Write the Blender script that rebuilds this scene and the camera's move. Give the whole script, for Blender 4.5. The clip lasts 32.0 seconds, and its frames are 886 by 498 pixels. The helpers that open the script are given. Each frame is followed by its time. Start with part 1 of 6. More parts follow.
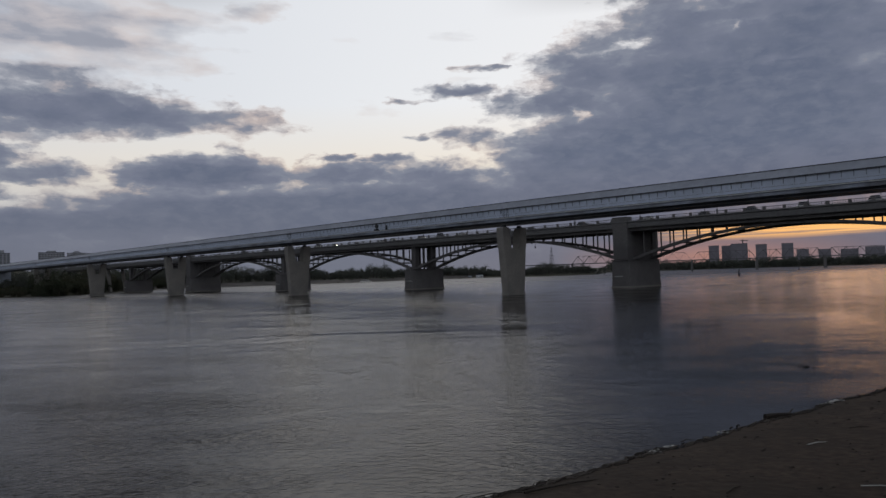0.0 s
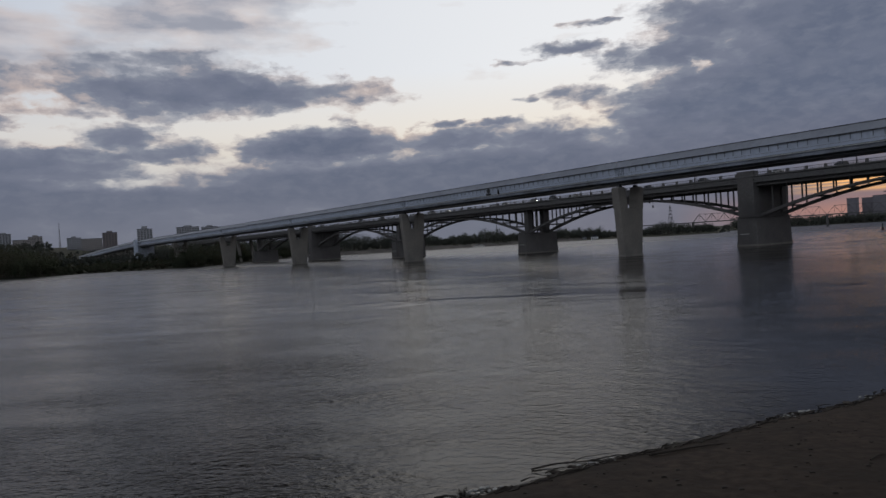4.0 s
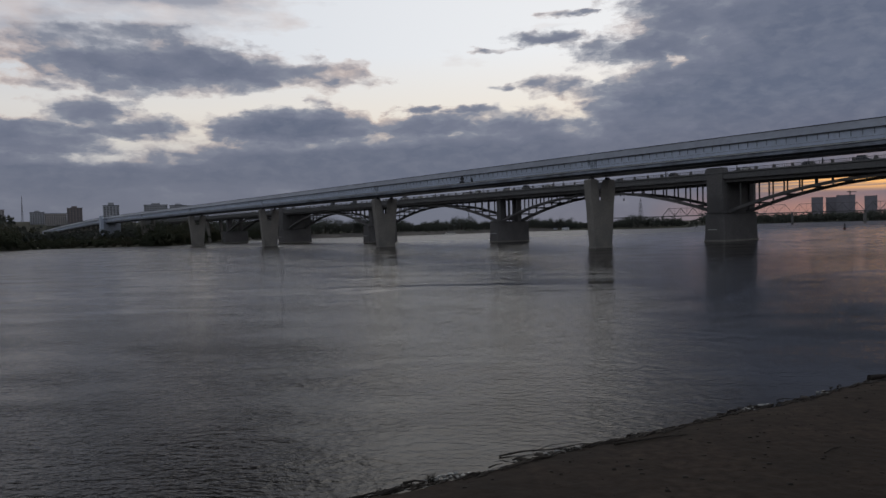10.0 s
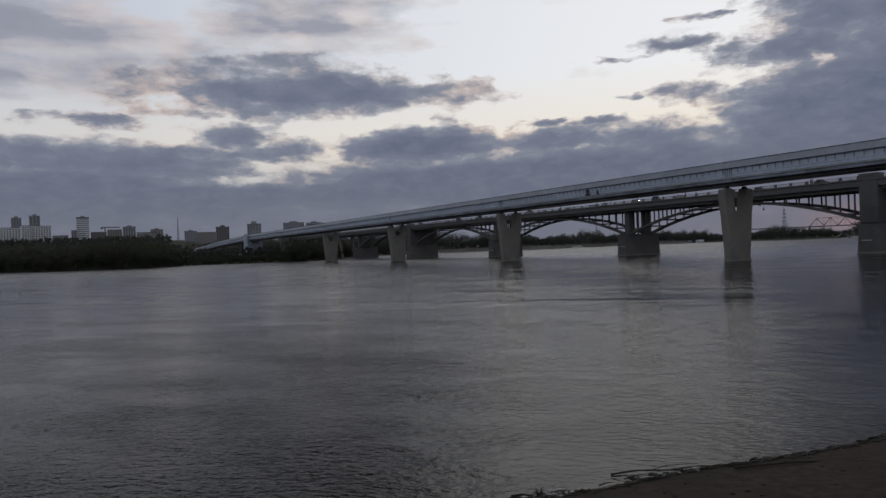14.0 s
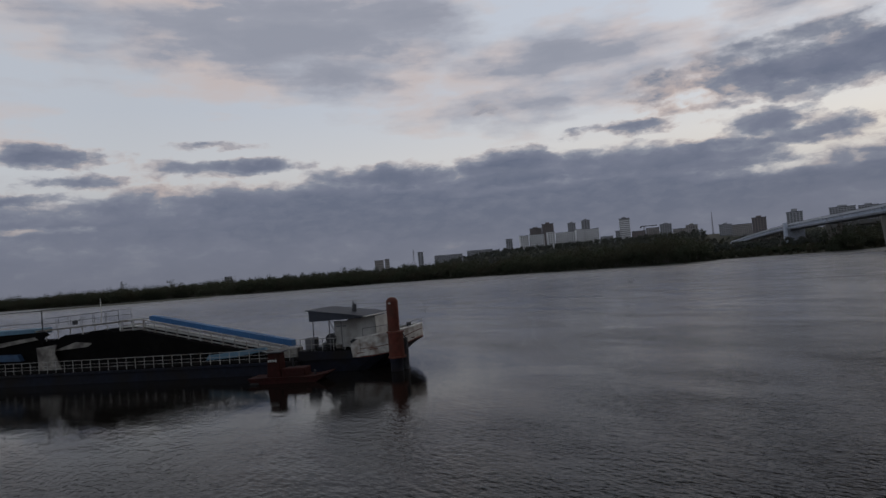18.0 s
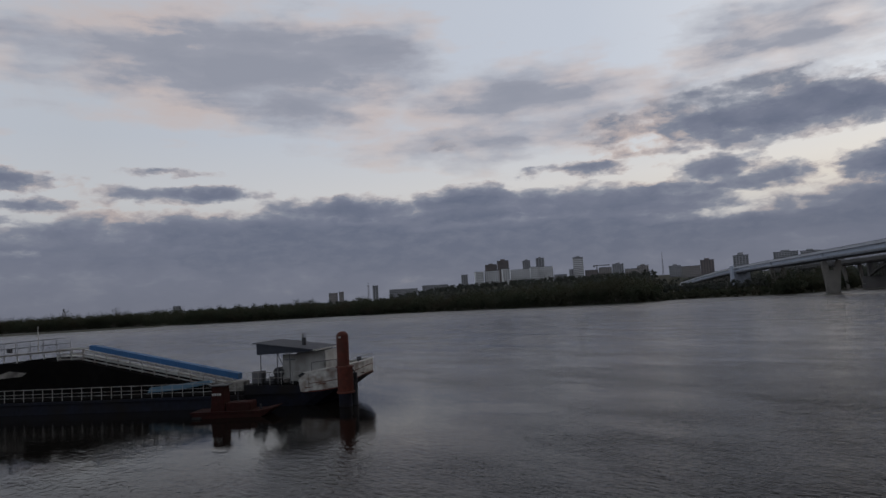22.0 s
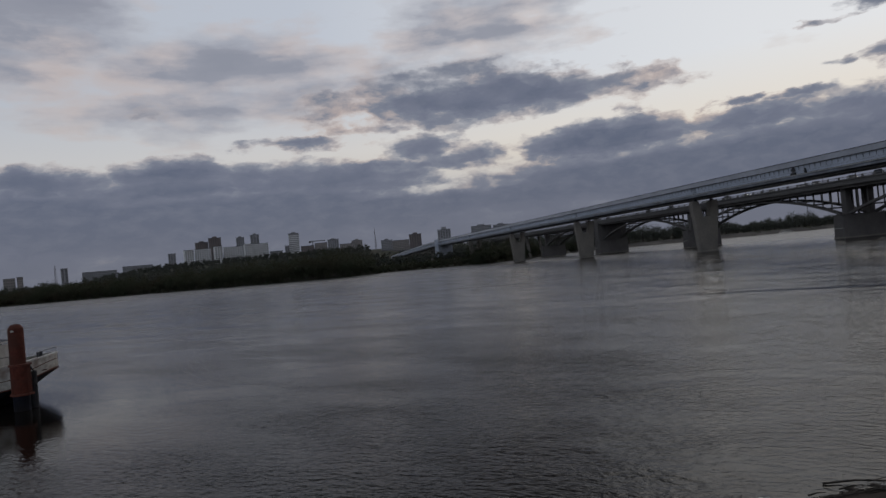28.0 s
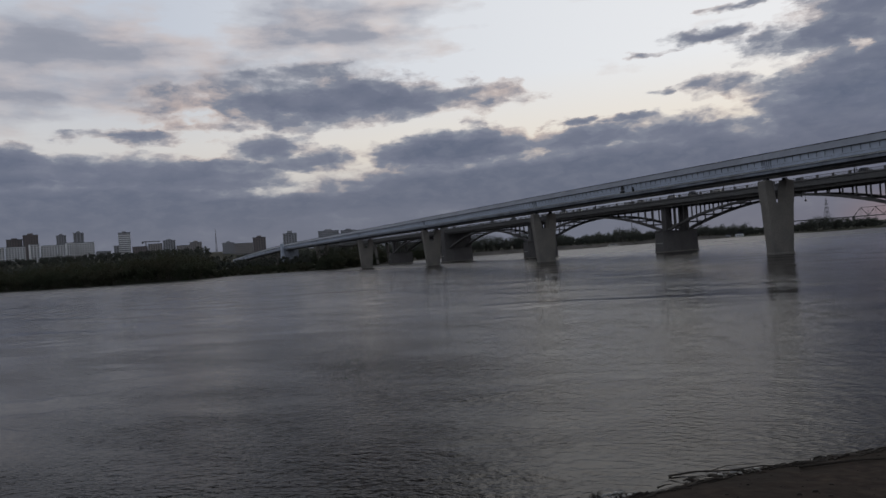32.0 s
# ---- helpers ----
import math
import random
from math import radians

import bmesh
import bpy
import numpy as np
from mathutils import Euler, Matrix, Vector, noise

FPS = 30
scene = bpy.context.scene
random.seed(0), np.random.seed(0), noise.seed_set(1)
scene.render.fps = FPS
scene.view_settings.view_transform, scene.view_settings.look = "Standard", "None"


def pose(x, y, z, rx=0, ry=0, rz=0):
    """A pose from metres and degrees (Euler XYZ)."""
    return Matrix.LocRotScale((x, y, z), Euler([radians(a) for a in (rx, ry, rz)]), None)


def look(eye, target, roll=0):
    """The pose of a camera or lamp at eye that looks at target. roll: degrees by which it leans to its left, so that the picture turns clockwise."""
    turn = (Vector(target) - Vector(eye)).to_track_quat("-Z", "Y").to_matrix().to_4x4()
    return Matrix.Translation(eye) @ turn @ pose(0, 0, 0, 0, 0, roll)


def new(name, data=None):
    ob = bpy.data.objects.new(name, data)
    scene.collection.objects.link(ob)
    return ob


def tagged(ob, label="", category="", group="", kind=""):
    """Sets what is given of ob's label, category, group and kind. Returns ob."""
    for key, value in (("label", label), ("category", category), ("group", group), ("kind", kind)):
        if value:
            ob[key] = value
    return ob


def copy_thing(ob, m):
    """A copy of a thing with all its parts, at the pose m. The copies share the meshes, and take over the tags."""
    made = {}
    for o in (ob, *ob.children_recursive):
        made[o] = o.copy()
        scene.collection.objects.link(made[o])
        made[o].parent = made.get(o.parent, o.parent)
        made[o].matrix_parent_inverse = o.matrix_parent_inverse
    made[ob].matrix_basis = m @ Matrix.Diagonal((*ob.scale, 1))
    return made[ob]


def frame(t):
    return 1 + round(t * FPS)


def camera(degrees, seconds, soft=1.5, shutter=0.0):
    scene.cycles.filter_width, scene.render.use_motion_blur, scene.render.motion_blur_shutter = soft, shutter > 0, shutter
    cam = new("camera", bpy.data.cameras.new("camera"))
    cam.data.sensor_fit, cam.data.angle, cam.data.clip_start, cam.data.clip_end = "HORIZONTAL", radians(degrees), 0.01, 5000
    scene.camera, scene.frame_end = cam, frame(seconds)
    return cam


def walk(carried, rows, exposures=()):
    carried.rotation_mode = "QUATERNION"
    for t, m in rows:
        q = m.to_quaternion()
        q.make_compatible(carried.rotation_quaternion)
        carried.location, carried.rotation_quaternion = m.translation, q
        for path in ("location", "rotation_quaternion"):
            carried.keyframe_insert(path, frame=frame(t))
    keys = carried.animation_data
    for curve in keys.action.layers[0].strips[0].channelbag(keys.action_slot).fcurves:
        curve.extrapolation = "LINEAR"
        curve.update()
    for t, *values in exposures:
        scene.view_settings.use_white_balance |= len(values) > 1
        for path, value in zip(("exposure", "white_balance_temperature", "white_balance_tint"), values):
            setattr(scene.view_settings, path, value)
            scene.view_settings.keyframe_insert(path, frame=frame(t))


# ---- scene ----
cam = camera(64.76, 32.0)
PATH = [
    (0.0, pose(-0.00, 0.00, 7.40, 92.14, 1.71, 0.00)),
    (0.5, pose(0.00, -0.09, 7.39, 90.23, -0.34, 3.27)),
    (1.0, pose(-0.05, -0.08, 7.41, 89.20, -1.45, 7.72)),
    (1.5, pose(-0.07, -0.16, 7.40, 90.40, 1.82, 8.80)),
    (2.0, pose(-0.02, -0.19, 7.41, 90.20, 1.23, 5.45)),
    (2.5, pose(-0.12, -0.16, 7.42, 90.56, 1.27, 4.36)),
    (3.0, pose(-0.09, -0.19, 7.43, 90.45, 2.07, 6.58)),
    (3.5, pose(-0.12, -0.23, 7.43, 89.60, 3.35, 8.79)),
    (5.5, pose(-0.18, -0.36, 7.47, 90.20, 2.41, 10.51)),
    (6.0, pose(-0.09, -0.40, 7.47, 91.11, 2.91, 13.35)),
    (6.5, pose(-0.03, -0.48, 7.46, 91.14, 2.02, 16.26)),
    (7.0, pose(-0.09, -0.47, 7.47, 89.69, 2.20, 14.65)),
    (7.5, pose(-0.14, -0.48, 7.47, 89.66, 0.73, 15.03)),
    (8.0, pose(-0.15, -0.44, 7.49, 89.06, 0.55, 13.38)),
    (8.5, pose(-0.13, -0.44, 7.49, 90.33, 0.75, 13.72)),
    (9.0, pose(-0.15, -0.43, 7.49, 90.23, 0.83, 11.97)),
    (9.5, pose(-0.21, -0.46, 7.50, 89.72, 1.74, 9.03)),
    (10.0, pose(-0.25, -0.45, 7.51, 88.41, 1.49, 6.93)),
    (10.5, pose(-0.24, -0.50, 7.52, 89.64, 2.30, 11.42)),
    (11.0, pose(-0.13, -0.54, 7.53, 90.34, 2.12, 16.15)),
    (11.5, pose(0.11, -0.62, 7.54, 89.19, 2.55, 21.09)),
    (12.0, pose(0.19, -0.66, 7.55, 88.71, 3.26, 22.80)),
    (12.5, pose(0.14, -0.67, 7.55, 89.48, 3.02, 21.84)),
    (13.0, pose(-0.05, -0.65, 7.56, 89.40, 2.28, 15.56)),
    (13.5, pose(0.16, -0.69, 7.55, 89.76, 2.16, 16.18)),
    (15.5, pose(0.79, -0.77, 7.48, 89.35, 2.49, 23.49)),
    (16.0, pose(0.92, -0.80, 7.47, 89.24, 3.08, 27.84)),
    (16.5, pose(1.04, -0.83, 7.45, 89.83, 3.90, 35.50)),
    (17.0, pose(1.00, -1.02, 7.44, 90.03, 4.09, 46.38)),
    (17.5, pose(0.99, -1.17, 7.44, 91.36, 4.91, 55.32)),
    (18.0, pose(1.03, -1.18, 7.43, 91.95, 4.54, 59.29)),
    (18.5, pose(1.03, -1.18, 7.43, 92.67, 5.15, 60.05)),
    (19.0, pose(1.02, -1.12, 7.44, 92.84, 5.21, 59.33)),
    (19.5, pose(1.03, -1.13, 7.45, 93.77, 5.86, 58.49)),
    (20.0, pose(1.03, -1.17, 7.45, 95.00, 6.66, 58.02)),
    (20.5, pose(1.08, -1.03, 7.45, 94.50, 6.80, 55.22)),
    (21.0, pose(1.08, -1.13, 7.44, 94.94, 5.13, 60.54)),
    (21.5, pose(1.11, -1.19, 7.45, 94.82, 4.27, 63.12)),
    (22.0, pose(1.16, -1.01, 7.46, 94.54, 3.26, 55.58)),
    (22.5, pose(1.24, -0.74, 7.46, 92.92, 4.83, 40.02)),
    (23.0, pose(1.15, -0.70, 7.47, 93.45, 2.74, 31.76)),
    (23.5, pose(1.03, -0.66, 7.48, 91.31, 2.40, 26.54)),
    (24.0, pose(0.95, -0.62, 7.48, 90.81, 2.61, 24.54)),
    (24.5, pose(0.87, -0.59, 7.49, 92.20, 1.63, 20.48)),
    (26.5, pose(0.94, -0.47, 7.51, 92.54, 3.82, 24.67)),
    (27.0, pose(0.95, -0.44, 7.52, 91.37, 3.73, 31.08)),
    (27.5, pose(0.94, -0.39, 7.52, 90.54, 4.80, 32.71)),
    (28.0, pose(0.88, -0.39, 7.52, 90.83, 5.29, 32.60)),
    (28.5, pose(0.80, -0.38, 7.51, 90.64, 4.58, 31.80)),
    (29.0, pose(0.62, -0.44, 7.51, 88.99, 3.56, 28.75)),
    (29.5, pose(0.41, -0.50, 7.50, 89.02, 2.56, 23.35)),
    (30.0, pose(0.06, -0.52, 7.50, 90.21, 2.95, 19.71)),
    (30.5, pose(-0.17, -0.48, 7.49, 89.80, 2.45, 13.85)),
    (31.0, pose(-0.25, -0.48, 7.49, 89.64, 1.99, 12.69)),
    (31.5, pose(-0.19, -0.50, 7.49, 89.56, 3.00, 16.19)),
    (32.0, pose(-0.01, -0.54, 7.49, 90.34, 3.96, 20.04)),
]
EXPOSURE = [(0.0, 0.0), (6.0, -0.02), (7.0, -0.12), (8.0, 0.0), (22.0, -0.03), (23.0, -0.12), (24.0, -0.25), (26.5, -0.30), (27.0, -0.28), (28.0, -0.14), (29.0, -0.10), (31.0, -0.02), (32.0, -0.05)]
walk(cam, PATH, EXPOSURE)

# ---- world: broken evening overcast, the sun down behind cloud to the north-west ----
# directions are degrees: azimuth to the right of north, elevation above the horizon
SUN_AZ, SUN_EL = 33.0, 2.0
WESTERN_CLOUDS = [  # azimuth, elevation, half width, half height, weight
    (-28.3, 12.9, 10.7, 1.5, 1.2), (-32.3, 14.8, 5.5, 0.8, 0.85), (-15.8, 12.4, 4.8, 1.1, 0.7), (-33.1, 9.2, 3.2, 0.8, 0.8), (-46.7, 10.4, 2.2, 0.5, 0.7),
    (-43.1, 10.2, 2.5, 0.4, 0.65), (-18.1, 8.5, 5.0, 1.5, 1.2), (-16.4, 10.3, 2.2, 0.6, 0.75), (-8.1, 8.3, 6.0, 0.8, 0.8), (-1.1, 8.0, 5.5, 0.8, 0.85),
    (-7.7, 6.0, 13.9, 1.5, 0.95), (-53.2, 8.3, 4.6, 1.0, 0.9), (-44.4, 7.6, 5.3, 1.0, 0.9), (-29.0, 8.2, 3.5, 0.8, 0.85), (-38.0, 8.1, 4.2, 0.6, 0.8),
    (-37.0, 11.0, 2.7, 0.5, 0.6)]
NORTHERN_CLOUDS = [  # azimuth, elevation, half width, half height, weight
    (24.4, 12.6, 12.8, 7.7, 1.35), (12.7, 15.8, 5.8, 2.3, 1.05), (10.4, 13.6, 5.0, 1.6, 1.05), (14.3, 9.3, 7.4, 3.3, 1.3), (29.1, 16.2, 8.4, 4.5, 1.25),
    (15.1, 18.7, 4.0, 1.6, 0.7), (1.7, 14.7, 2.9, 0.5, 0.95), (-1.9, 14.2, 2.3, 0.3, 0.8), (4.1, 16.3, 1.8, 0.3, 0.8), (2.7, 11.3, 2.9, 1.0, 0.75),
    (5.9, 9.7, 2.1, 0.8, 0.75), (-8.7, 9.7, 1.6, 0.3, 0.75), (-4.9, 9.4, 2.1, 0.3, 0.75), (-1.7, 11.3, 1.5, 0.3, 0.55), (-0.9, 7.1, 6.9, 1.8, 0.8)]
FAR_WESTERN_CLOUDS = [  # azimuth, elevation, half width, half height, weight
    (-88.1, 10.6, 3.6, 0.7, 0.95), (-87.4, 8.7, 3.2, 0.5, 0.75), (-89.3, 7.4, 2.4, 0.4, 0.75), (-75.9, 9.5, 5.3, 0.6, 0.9), (-62.5, 8.0, 6.2, 0.9, 0.95),
    (-53.2, 7.3, 5.3, 1.0, 0.95), (-42.0, 7.4, 7.7, 1.0, 0.95), (-34.6, 7.9, 2.7, 0.5, 0.75), (-29.7, 8.1, 2.9, 0.7, 0.8), (-69.5, 6.7, 14.6, 1.1, 0.8),
    (-53.5, 5.1, 14.9, 1.4, 0.85), (-76.4, 11.1, 3.2, 0.3, 0.6), (-54.5, 13.2, 2.3, 1.1, 0.55), (-46.1, 10.3, 3.1, 0.4, 0.65), (-34.0, 9.9, 3.5, 0.5, 0.6)]
SHEETS = [  # azimuth, elevation, half width, half height, weight
    (-71.6, 19.6, 14.5, 3.1, 1), (-64.5, 17.0, 6.5, 2.4, 0.95), (-87.5, 20.6, 5.1, 1.3, 0.5), (-51.4, 12.2, 4.6, 1.4, 0.6), (-46.9, 15.2, 10.3, 3.0, 0.7),
    (-37.1, 14.4, 4.5, 2.4, 0.6), (-49.3, 16.2, 10.0, 2.4, 0.8), (-52.3, 13.3, 7.3, 1.6, 0.75), (-30.4, 17.1, 6.0, 1.3, 0.6), (-27.5, 19.3, 5.1, 1.7, 0.75),
    (-28.1, 18.1, 7.0, 2.1, 0.8), (-14.7, 20.7, 2.0, 0.6, 0.5), (-30.2, 15.0, 5.3, 1.3, 0.6),
    (-112.0, 13.0, 16.0, 5.0, 0.8), (60.0, 14.0, 22.0, 9.0, 1.0)]
CLEARINGS = [  # azimuth, elevation, half width, half height, weight
    (-32.8, 5.8, 5.0, 0.3, 1), (-15.8, 6.8, 8.6, 0.4, 0.5), (-27.8, 6.6, 4.0, 0.4, 0.6), (-21.9, 9.9, 5.5, 0.5, 0.7), (-13.7, 7.0, 3.1, 0.3, 0.6),
    (-89.4, 5.1, 2.4, 0.2, 0.9), (-86.1, 6.1, 4.8, 0.3, 0.5), (15.9, 17.7, 1.7, 0.4, 0.7), (22.6, 17.8, 0.4, 0.2, 0.6), (11.3, 12.7, 0.6, 0.4, 0.8),
    (12.1, 10.9, 1.6, 0.2, 0.7), (25.1, 15.2, 1.9, 0.2, 0.6), (13.2, 17.2, 1.6, 0.3, 0.6), (18.2, 11.4, 3.0, 0.6, 0.25)]


def build_sky():
    world = bpy.data.worlds.new("evening_sky")
    scene.world = world
    world.use_nodes = True
    tree = world.node_tree
    tree.nodes.clear()
    add = tree.nodes.new

    def put(socket, value):
        if hasattr(value, "is_linked"):
            tree.links.new(value, socket)
        else:
            socket.default_value = value

    def m(op, a, b=0.0, c=0.0, clamp=False):
        n = add("ShaderNodeMath")
        n.operation, n.use_clamp = op, clamp
        for i, val in enumerate((a, b, c)):
            put(n.inputs[i], val)
        return n.outputs[0]

    def vec(op, a, b=(0, 0, 0), c=(0, 0, 0)):
        n = add("ShaderNodeVectorMath")
        n.operation = op
        put(n.inputs[0], a)
        put(n.inputs[1], b)
        if op == "MULTIPLY_ADD":
            put(n.inputs[2], c)
        return n.outputs["Value" if op == "LENGTH" else "Vector"]

    def fbm(v, scale, detail=6.0, rough=0.55):
        n = add("ShaderNodeTexNoise")
        n.inputs["Scale"].default_value, n.inputs["Detail"].default_value, n.inputs["Roughness"].default_value = scale, detail, rough
        put(n.inputs["Vector"], v)
        return n

    def mix(fac, a, b):
        n = add("ShaderNodeMix")
        n.data_type = "RGBA"
        put(n.inputs[0], fac)
        put(n.inputs[6], a)
        put(n.inputs[7], b)
        return n.outputs[2]

    def ramp(value, stops):
        n = add("ShaderNodeValToRGB")
        put(n.inputs[0], value)
        e = n.color_ramp.elements
        for i, (p, col) in enumerate(stops):
            q = e[i] if i < 2 else e.new(p)
            q.position, q.color = p, (*col, 1)
        return n.outputs[0]

    way = add("ShaderNodeTexCoord").outputs["Generated"]
    sep = add("ShaderNodeSeparateXYZ")
    tree.links.new(way, sep.inputs[0])
    x, y, z = sep.outputs
    az = m("MULTIPLY", m("ARCTAN2", x, y), 180 / math.pi)
    el = m("MULTIPLY", m("ARCSINE", z), 180 / math.pi)
    flat = add("ShaderNodeCombineXYZ")
    put(flat.inputs[0], az)
    put(flat.inputs[1], m("MULTIPLY", el, 2.6))
    sheet = flat.outputs[0]
    # cloud edges: the sheet is warped by turbulence at two sizes
    w1 = vec("SUBTRACT", fbm(sheet, 0.09, 5.0).outputs["Color"], (0.5, 0.5, 0.5))
    w2 = vec("SUBTRACT", fbm(sheet, 0.36, 7.0, 0.62).outputs["Color"], (0.5, 0.5, 0.5))
    warped = vec("MULTIPLY_ADD", w1, (7.0, 3.5, 0.0), vec("MULTIPLY_ADD", w2, (4.5, 4.0, 0.0), sheet))

    def heap(rows):
        total = 0.0
        for a, e, hw, hh, weight in rows:
            near = vec("MULTIPLY_ADD", warped, (1 / hw, 1 / (2.6 * hh), 0), (-a / hw, -e / hh, 0))
            bump = m("MULTIPLY", m("MULTIPLY_ADD", vec("LENGTH", near), -0.66, 1.28, clamp=True), weight)
            total = m("MAXIMUM", total, bump) if total else bump
        return total
    body = m("MAXIMUM", heap(WESTERN_CLOUDS), m("MAXIMUM", heap(NORTHERN_CLOUDS), heap(FAR_WESTERN_CLOUDS)))
    thin = heap(SHEETS)
    clear = heap(CLEARINGS)
    broad = fbm(sheet, 0.06, 4.0).outputs[0]
    rounder = vec("MULTIPLY_ADD", w2, (2.2, 1.8, 0.0), vec("MULTIPLY", sheet, (1.0, 0.78, 1.0)))
    lumps = fbm(rounder, 0.20, 6.0, 0.54).outputs[0]
    fine = fbm(rounder, 0.60, 6.0, 0.56).outputs[0]
    # thickness of the low broken cloud
    scatter = m("MULTIPLY", m("SUBTRACT", 1.0, m("MULTIPLY", m("ABSOLUTE", m("SUBTRACT", el, 8.0)), 0.22), clamp=True), 0.24)
    deep = m("ADD", m("ADD", m("MULTIPLY_ADD", body, 1.05, -0.38), scatter), m("MULTIPLY_ADD", broad, 0.3, -0.15))
    deep = m("ADD", deep, m("MULTIPLY_ADD", lumps, 1.4, -0.70))
    deep = m("ADD", deep, m("MULTIPLY_ADD", fine, 0.85, -0.425))
    deep = m("SUBTRACT", deep, m("MULTIPLY", clear, 0.42))
    # thickness of the smooth sheets above it
    flow = fbm(vec("MULTIPLY_ADD", w1, (5.0, 5.0, 0.0), vec("MULTIPLY", sheet, (0.55, 1.2, 1.0))), 0.16, 6.0, 0.5).outputs[0]
    pale = m("ADD", m("MULTIPLY_ADD", thin, 0.9, -0.16), m("MULTIPLY_ADD", flow, 1.1, -0.55))
    pale = m("ADD", pale, m("MULTIPLY_ADD", lumps, 0.7, -0.35))
    low = m("MULTIPLY", m("SUBTRACT", 7.6, el), 0.40)  # towards the horizon the sheet closes
    deep = m("ADD", deep, m("MINIMUM", m("MAXIMUM", low, 0.0), 1.1))
    behind = m("MULTIPLY_ADD", m("COSINE", m("MULTIPLY", m("SUBTRACT", az, 170.0), math.pi / 180)), 1.4, -0.5, clamp=True)
    added_gap = m("MULTIPLY", m("SUBTRACT", 1.6, m("MULTIPLY", m("ABSOLUTE", m("ADD", az, 4.0)), 0.075), clamp=True), m("SUBTRACT", 1.0, m("MULTIPLY", m("SUBTRACT", el, 60.0), 0.06, clamp=True)))
    ceiling = m("ADD", m("MINIMUM", m("MAXIMUM", m("MULTIPLY_ADD", az, -0.35, -7.5), 0.0), 4.8), 20.0)
    roof = m("MULTIPLY", m("MULTIPLY", m("SUBTRACT", el, ceiling), 0.32, clamp=True), m("SUBTRACT", 1.0, m("MAXIMUM", behind, added_gap)))
    deep = m("SUBTRACT", deep, m("MULTIPLY", m("MULTIPLY", added_gap, m("MULTIPLY", m("SUBTRACT", el, 17.5), 0.2, clamp=True)), 0.8))
    deep = m("ADD", deep, m("MULTIPLY", roof, 0.8))  # unseen dark cloud added overhead to darken the near water, an open sky behind
    deep = m("SUBTRACT", deep, m("MULTIPLY", behind, 0.45))
    veil = ramp(deep, [(0.04, (0, 0, 0)), (0.46, (1, 1, 1)), (0.16, (0.36, 0.36, 0.36)), (0.30, (0.82, 0.82, 0.82))])
    # clear air: paler round the sunken sun, bluer away from it
    toward = m("COSINE", m("MULTIPLY", m("SUBTRACT", az, SUN_AZ - 20.0), math.pi / 180))
    sunward = m("MULTIPLY_ADD", toward, 0.5, 0.5)
    nishita = add("ShaderNodeTexSky")
    nishita.sky_type, nishita.sun_disc = "NISHITA", False
    nishita.sun_elevation, nishita.sun_rotation = radians(SUN_EL), radians(SUN_AZ)
    air = vec("MULTIPLY", nishita.outputs[0], (0.035, 0.035, 0.035))
    open_sky = vec("ADD", air, ramp(sunward, [(0.0, (0.46, 0.50, 0.58)), (0.45, (0.44, 0.467, 0.53)), (0.78, (0.52, 0.558, 0.64)), (1.0, (0.78, 0.79, 0.82))]))
    warm_low = m("MULTIPLY", m("SUBTRACT", 1.0, m("MULTIPLY", m("ABSOLUTE", m("SUBTRACT", el, 8.0)), 0.17), clamp=True), m("POWER", sunward, 2.0))
    open_sky = mix(m("MULTIPLY", warm_low, 0.75), open_sky, (0.84, 0.73, 0.58, 1))
    # unseen brighter sky added above the view to lift the mid-stream reflection
    open_sky = mix(m("MULTIPLY", added_gap, m("MULTIPLY", m("SUBTRACT", el, 22.0), 0.09, clamp=True)), open_sky, (2.7, 2.57, 2.45, 1))
    # the high sheets: pale grey violet, flushed where they are thin
    sheet_veil = ramp(pale, [(0.0, (0, 0, 0)), (0.62, (0.9, 0.9, 0.9)), (0.22, (0.42, 0.42, 0.42))])
    sheet_tint = ramp(pale, [(0.1, (0.46, 0.45, 0.48)), (0.8, (0.262, 0.278, 0.34)), (0.4, (0.325, 0.335, 0.395))])
    pink = m("MULTIPLY", m("SUBTRACT", fbm(sheet, 0.11, 3.0).outputs[0], 0.42, clamp=True), 5.5)
    flush = m("MULTIPLY", pink, m("MULTIPLY", m("SUBTRACT", 0.6, pale, clamp=True), 3.2))
    sheet_tint = mix(m("MINIMUM", flush, 0.8), sheet_tint, (0.60, 0.47, 0.415, 1))
    above = mix(sheet_veil, open_sky, sheet_tint)
    # the broken cloud: pale at the rim, grey violet, then blue grey where it is thick
    cloud = ramp(deep, [(0.10, (0.50, 0.49, 0.51)), (1.0, (0.124, 0.147, 0.212)), (0.26, (0.335, 0.345, 0.395)), (0.46, (0.235, 0.257, 0.318)), (0.7, (0.168, 0.188, 0.256))])
    billow = m("MULTIPLY_ADD", fine, 2.6, -1.05, clamp=True)
    cloud = mix(m("MULTIPLY", billow, 0.38), cloud, (0.27, 0.285, 0.345, 1))
    warm_rim = m("MULTIPLY", pink, m("MULTIPLY", m("SUBTRACT", 0.5, deep, clamp=True), 1.6))
    cloud = mix(m("MINIMUM", warm_rim, 0.7), cloud, (0.60, 0.42, 0.33, 1))
    both = mix(veil, above, cloud)
    # the added overhead cloud is nearly black
    both = mix(m("MULTIPLY", roof, 0.85), both, (0.035, 0.035, 0.038, 1))
    # grey murk along the horizon
    haze = m("POWER", m("SUBTRACT", 1.0, m("MULTIPLY", m("MAXIMUM", el, 0.0), 0.105), clamp=True), 1.25)
